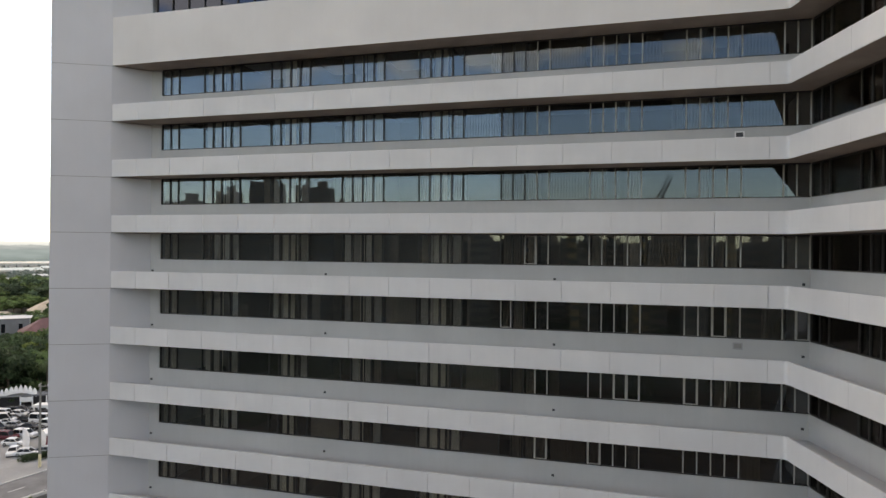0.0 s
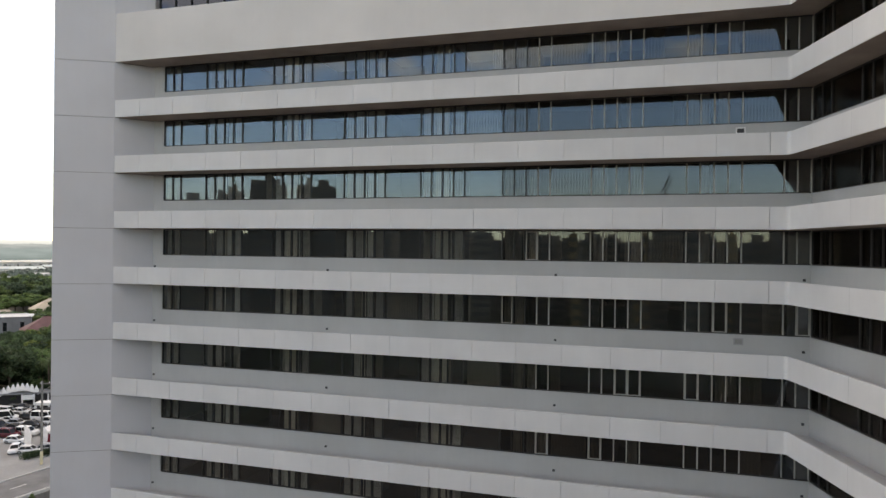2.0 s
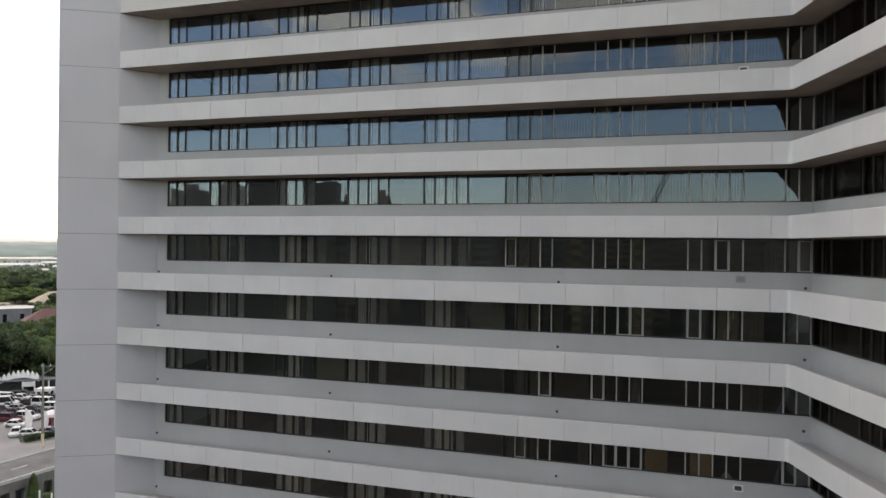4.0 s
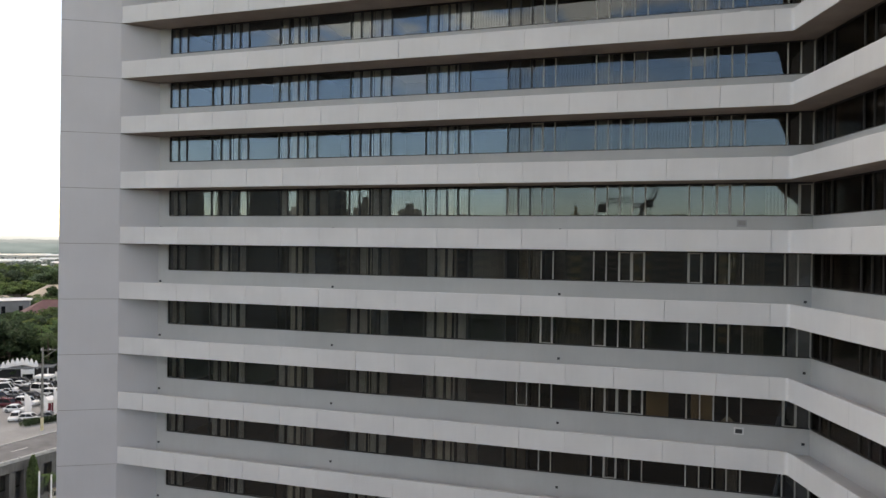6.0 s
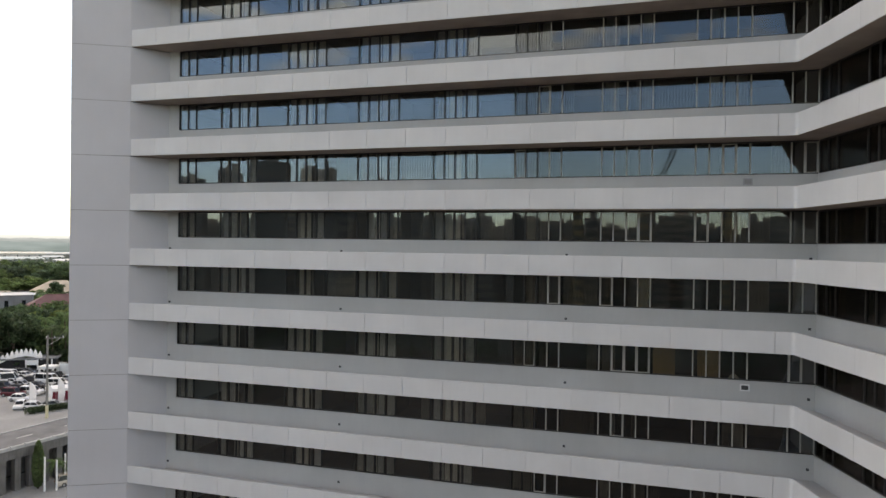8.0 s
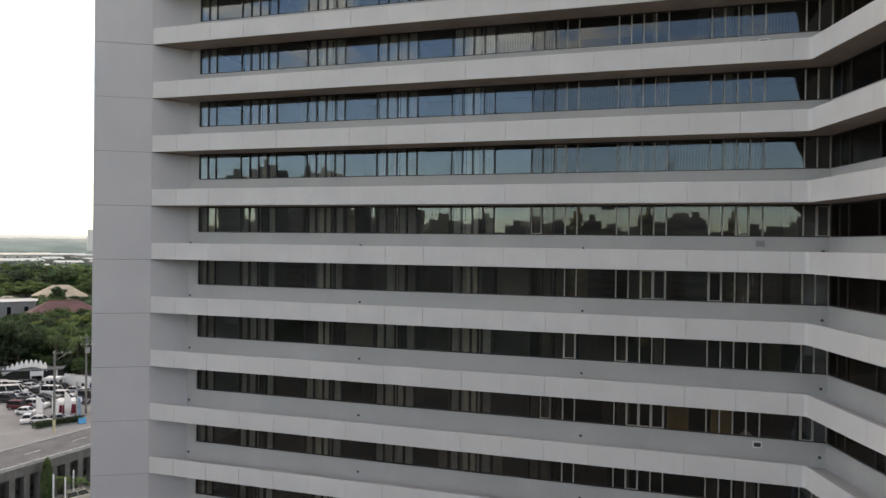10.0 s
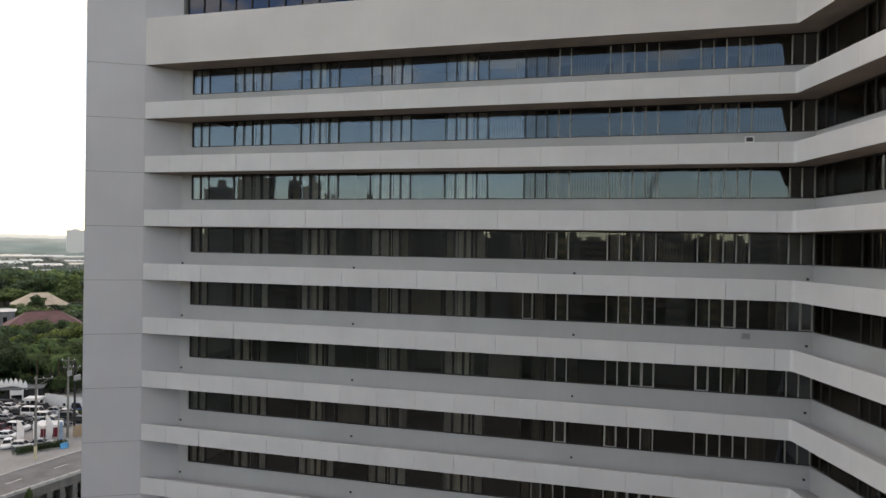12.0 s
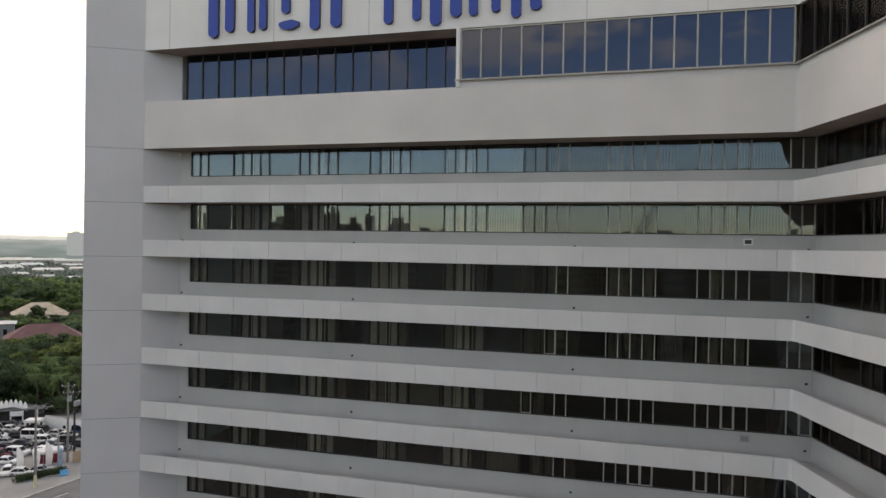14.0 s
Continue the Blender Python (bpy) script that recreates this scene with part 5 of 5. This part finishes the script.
hp = np.stack([g.uniform(-98, -80, 1800), np.zeros(1800), g.uniform(0.1, 1.0, 1800) + ZL], 1)
hp[:, 1] = 87.4 - (hp[:, 0] + 97.9) * 0.0875 + g.normal(size=1800) * 0.3
verge = thing("hedge", (-89.0, 86.6, ZL), "green planted strip before the white wall", "hedge")
part("foliage", quads_mesh("foliage", hp, 0.16, M_LEAF, 0.8), None, verge)

# planting below the viaduct
cyp = thing("cypress_tree", (-57.0, 46.1, GROUND_LOW), "narrow dark green cypress below the viaduct", "tree")
bm = bmesh.new()
limb(bm, (0, 0, -0.1), (0, 0, 5.6), 0.16, 0.04)
part("trunk", mesh_of("trunk", bm, M_BARK), None, cyp, local=Matrix.Identity(4))
zz = g.uniform(0.4, 7.2, 3200)
rr = 0.80 * np.sin(np.clip((zz + 0.6) / 7.9, 0, 1) * math.pi) ** 0.6 * g.uniform(0.75, 1.05, 3200)
aa = g.uniform(0, math.tau, 3200)
part("crown", quads_mesh("crown", np.stack([rr * np.cos(aa), rr * np.sin(aa), zz], 1), 0.16, M_LEAF, 1.6), None, cyp, local=Matrix.Identity(4))
for x, y, s in ((-54.7, 47.2, 0.55), (-53.5, 49.2, 0.45), (-55.9, 48.7, 0.4)):
    t = copy_thing(palm, pose(x, y, GROUND_LOW, 0, 0, s * 400))
    t.scale = (s, s, s * 0.9)
for x, y, h in ((-55.0, 45.4, 5.2), (-53.7, 46.3, 4.6), (-54.2, 48.3, 4.9)):
    bm = bmesh.new()
    limb(bm, (x, y, GROUND_LOW), (x, y, GROUND_LOW + h), 0.14, 0.12, 8)
    tagged(new("bollard_pole", mesh_of("bollard_pole", bm, M_WHITE)), "plain white pole below the viaduct", "pole", "white poles")
strip("pavement", -60, 90, -26, 5.2, GROUND_LOW + 0.05, 0.3, M_CONC, "grey paved service yard below the viaduct", "pavement")

# ---- glowing horizon strips with painted haze, and the city across the court that the windows mirror ----
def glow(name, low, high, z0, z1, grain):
    """Glowing distance with haze painted in: paler with height, noise mottling for woods and roofs."""
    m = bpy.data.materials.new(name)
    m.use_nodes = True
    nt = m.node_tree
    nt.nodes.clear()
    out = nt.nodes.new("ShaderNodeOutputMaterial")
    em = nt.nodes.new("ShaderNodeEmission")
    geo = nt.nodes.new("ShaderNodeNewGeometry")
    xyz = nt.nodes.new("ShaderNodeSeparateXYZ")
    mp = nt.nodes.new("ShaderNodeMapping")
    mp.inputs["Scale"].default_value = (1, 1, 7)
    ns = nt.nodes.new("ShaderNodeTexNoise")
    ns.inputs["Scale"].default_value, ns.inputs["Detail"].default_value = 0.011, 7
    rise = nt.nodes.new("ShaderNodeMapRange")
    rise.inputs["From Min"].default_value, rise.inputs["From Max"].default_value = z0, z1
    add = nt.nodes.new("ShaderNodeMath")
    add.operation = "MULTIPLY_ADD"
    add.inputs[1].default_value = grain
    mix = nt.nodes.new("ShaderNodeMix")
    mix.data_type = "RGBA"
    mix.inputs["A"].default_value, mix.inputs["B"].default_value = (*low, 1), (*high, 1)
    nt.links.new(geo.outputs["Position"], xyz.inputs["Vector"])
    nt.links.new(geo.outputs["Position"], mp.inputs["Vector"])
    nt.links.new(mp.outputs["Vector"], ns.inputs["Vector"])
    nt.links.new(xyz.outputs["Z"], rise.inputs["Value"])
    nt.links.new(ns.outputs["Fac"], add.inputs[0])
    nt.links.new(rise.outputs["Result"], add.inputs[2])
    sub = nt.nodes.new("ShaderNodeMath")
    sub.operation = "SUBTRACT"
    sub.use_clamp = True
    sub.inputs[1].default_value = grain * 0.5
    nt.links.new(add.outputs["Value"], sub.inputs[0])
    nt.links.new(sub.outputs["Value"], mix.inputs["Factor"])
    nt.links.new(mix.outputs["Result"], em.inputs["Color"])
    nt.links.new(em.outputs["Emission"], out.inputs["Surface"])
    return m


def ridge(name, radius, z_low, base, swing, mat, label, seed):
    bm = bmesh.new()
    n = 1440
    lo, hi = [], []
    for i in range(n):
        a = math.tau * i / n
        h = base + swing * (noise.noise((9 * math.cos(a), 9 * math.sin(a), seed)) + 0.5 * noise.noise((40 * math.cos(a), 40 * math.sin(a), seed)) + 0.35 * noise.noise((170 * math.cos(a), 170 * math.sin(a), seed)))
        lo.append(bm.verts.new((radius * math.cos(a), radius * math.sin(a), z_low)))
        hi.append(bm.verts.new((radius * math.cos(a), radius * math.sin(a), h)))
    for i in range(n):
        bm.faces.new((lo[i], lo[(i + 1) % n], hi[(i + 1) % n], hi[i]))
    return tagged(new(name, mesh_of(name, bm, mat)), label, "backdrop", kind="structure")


ridge("backdrop", 3900, -60, 58, 9, glow("far haze", (0.205, 0.250, 0.285), (0.370, 0.420, 0.455), 16, 62, 0.5), "glowing backdrop of far hills with painted haze", 3.0)
ridge("backdrop", 2900, -60, 36, 8, glow("mid haze", (0.106, 0.138, 0.160), (0.184, 0.225, 0.255), 5, 45, 1.8), "glowing backdrop of grey green hills with painted haze", 8.0)
ridge("backdrop", 1900, -60, 24, 8, glow("middle haze", (0.087, 0.122, 0.138), (0.136, 0.182, 0.210), 0, 32, 2.2), "glowing backdrop of the plain with painted haze", 13.0)
ridge("backdrop", 1260, -60, 11, 5, glow("near haze", (0.050, 0.074, 0.081), (0.096, 0.134, 0.153), -8, 18, 2.0), "glowing backdrop of a tree line with painted haze", 5.0)

# city colours, M_CITY_L most of all, are lightened to paint in haze
M_CITY = material("city concrete", (0.34, 0.30, 0.25), 0.85, vary=0.15, scale=0.05)
M_CITY_D = material("dark city facade", (0.21, 0.185, 0.155), 0.6, vary=0.2, scale=0.05)


def court(d, az):
    """A point d metres from the camera's mirror image, az degrees to +x of straight out."""
    return 29.0 + d * math.sin(radians(az)), 34.0 - d * math.cos(radians(az))


# the skyline, placed to fit its mirrored view: distance, bearing, width, height of the top
M_CITY_L = material("haze-paled city concrete", (0.40, 0.335, 0.265), 0.85, vary=0.12, scale=0.05)
# gold base colour stands in for warm sun on these blocks
M_CITY_G = material("painted sunlight gold", (0.50, 0.38, 0.21), 0.85, vary=0.12, scale=0.05)
rc = random.Random(8)
TOWERS = [(310, -50, 20, 58), (300, -45, 18, 52), (280, -41, 16, 56), (300, -37.5, 13, 54), (290, -34.2, 9, 57), (300, -31.2, 15, 62), (310, -28.2, 5, 62), (305, -26.6, 10, 61),
          (320, -25.0, 6, 54), (330, -23.3, 8, 49), (300, -21.6, 7, 53), (340, -19.2, 10, 49), (360, -16.5, 14, 45), (380, -13, 12, 44), (350, -10, 10, 41), (400, -7, 16, 41),
          (330, -3.7, 8, 41), (380, 1.0, 20, 37), (300, 4.5, 9, 41), (350, 9, 14, 39), (320, 13, 12, 45), (340, 17, 16, 40), (300, 21, 12, 46), (330, 26, 18, 41), (360, 31, 20, 48)]
for d, az, w, top in TOWERS:
    far_block((*court(d, az), GROUND_LOW), 180 + az * 0.8 + rc.uniform(-12, 12), w, w * 0.8, top - GROUND_LOW, 0, "grey city tower across the court", rc.choice((M_CITY, M_CITY_D)))
for d, az, w, top in ((300, -4.9, 4, 43), (290, 0.7, 5, 42), (310, 7.2, 4, 43)):
    far_block((*court(d, az), GROUND_LOW), 180 + az * 0.8, w, w, top - GROUND_LOW, 0, "city block across the court with sunlight painted in", M_CITY_G)

# a second, denser row behind, so that the skyline closes
for i in range(50):
    az = -60 + 2.4 * i + rc.uniform(-1, 1)
    d = rc.uniform(420, 540)
    w = rc.uniform(14, 40)
    far_block((*court(d, az), GROUND_LOW), 180 + az * 0.8 + rc.uniform(-15, 15), w, w * 0.6, 30 + d * rc.uniform(0.02, 0.068) * (1 if az < -24 else 0.58) - GROUND_LOW, 0, "grey city tower across the court", rc.choice((M_CITY, M_CITY_L, M_CITY_D)))

# tower crane across the court
cx, cy = court(205, 1.0)
crane = thing("tower_crane", pose(cx, cy, GROUND_LOW, 0, 0, 8), "dark steel tower crane over the city", "crane")
def lattice(p, q, w, n):
    bm = bmesh.new()
    p, q = Vector(p), Vector(q)
    m = (q - p).to_track_quat("Z", "Y").to_matrix()
    cs = [m @ Vector((a * w / 2, b * w / 2, 0)) for a, b in ((-1, -1), (1, -1), (1, 1), (-1, 1))]
    for c in cs:
        limb(bm, p + c, q + c, 0.12, 0.12, 4)
    for i in range(n):
        a, b = p.lerp(q, i / n), p.lerp(q, (i + 1) / n)
        for j in range(4):
            limb(bm, a + cs[j], b + cs[(j + 1) % 4], 0.07, 0.07, 4)
    return bm
part("mast", mesh_of("mast", lattice((0, 0, 0), (0, 0, 53), 1.8, 24), M_CITY_D), None, crane, local=Matrix.Identity(4))
part("boom", mesh_of("boom", lattice((1, 0, 53.5), (7, 0, 66), 1.2, 10), M_CITY_D), None, crane, local=Matrix.Identity(4))
part("counter_jib", mesh_of("counter_jib", lattice((1, 0, 53), (-14, 0, 53), 1.2, 8), M_CITY_D), None, crane, local=Matrix.Identity(4))
part("cab", mesh_of("cab", box_bm(-1.0, 1.4, -1.8, -0.9, 51.5, 53.6, 0.1), M_CITY_D), None, crane, local=Matrix.Identity(4))
part("counterweight", mesh_of("counterweight", box_bm(-14.5, -11, -1.2, 1.2, 50.8, 53.0, 0.1), M_CITY_D), None, crane, local=Matrix.Identity(4))

# an unseen brown sheet added to tint the panes' reflections, and the trees beyond it, past counting
M_COURT = material("court reflection brown", (0.075, 0.050, 0.033), 0.9, vary=0.3, scale=0.06, fine=1.5, bump=0)
bm = bmesh.new()
add_box(bm, -70, 130, -190, 1.0, GROUND_LOW - 0.2, GROUND_LOW + 0.04)
tagged(new("pavement", mesh_of("pavement", bm, M_COURT)), "unseen brown ground sheet added to tint window reflections", "pavement", kind="structure")
g = np.random.default_rng(31)
pts = []
for i in range(520):
    d, az = 165 + 300 * g.uniform(0, 1) ** 1.2, g.uniform(-66, 56)
    x, y = court(d, az)
    h = g.uniform(5, 11)
    dd = g.normal(size=(170, 3))
    dd /= np.linalg.norm(dd, axis=1)[:, None]
    pts.append(np.array([x, y, GROUND_LOW + h * 0.6]) + dd * (h * 0.5, h * 0.5, h * 0.42))
tagged(new("court_woods", quads_mesh("court_woods", np.concatenate(pts), 0.36, M_LEAF_D, 0.8)), "dark green trees across the court", "woods", kind="stuff")

# ---- facing panels of the bands, last ----
for k, band in enumerate(bands, 1):
    z = band_z(k)
    for x0, x1 in zip(joints[:-1], joints[1:]):
        part("panel", panel_mesh(x1 - x0), None, band, local=pose(x0, random.uniform(-0.004, 0.004), z, 0, 0, random.uniform(-0.06, 0.06)))
    part("panel", PANEL_CORNER, None, band, local=Matrix.Translation((0, 0, z)))
    for x in WING_PANEL_X:
        part("panel", panel_mesh(2.445), None, band, local=WING @ Matrix.Translation((x, random.uniform(-0.004, 0.004), z)))
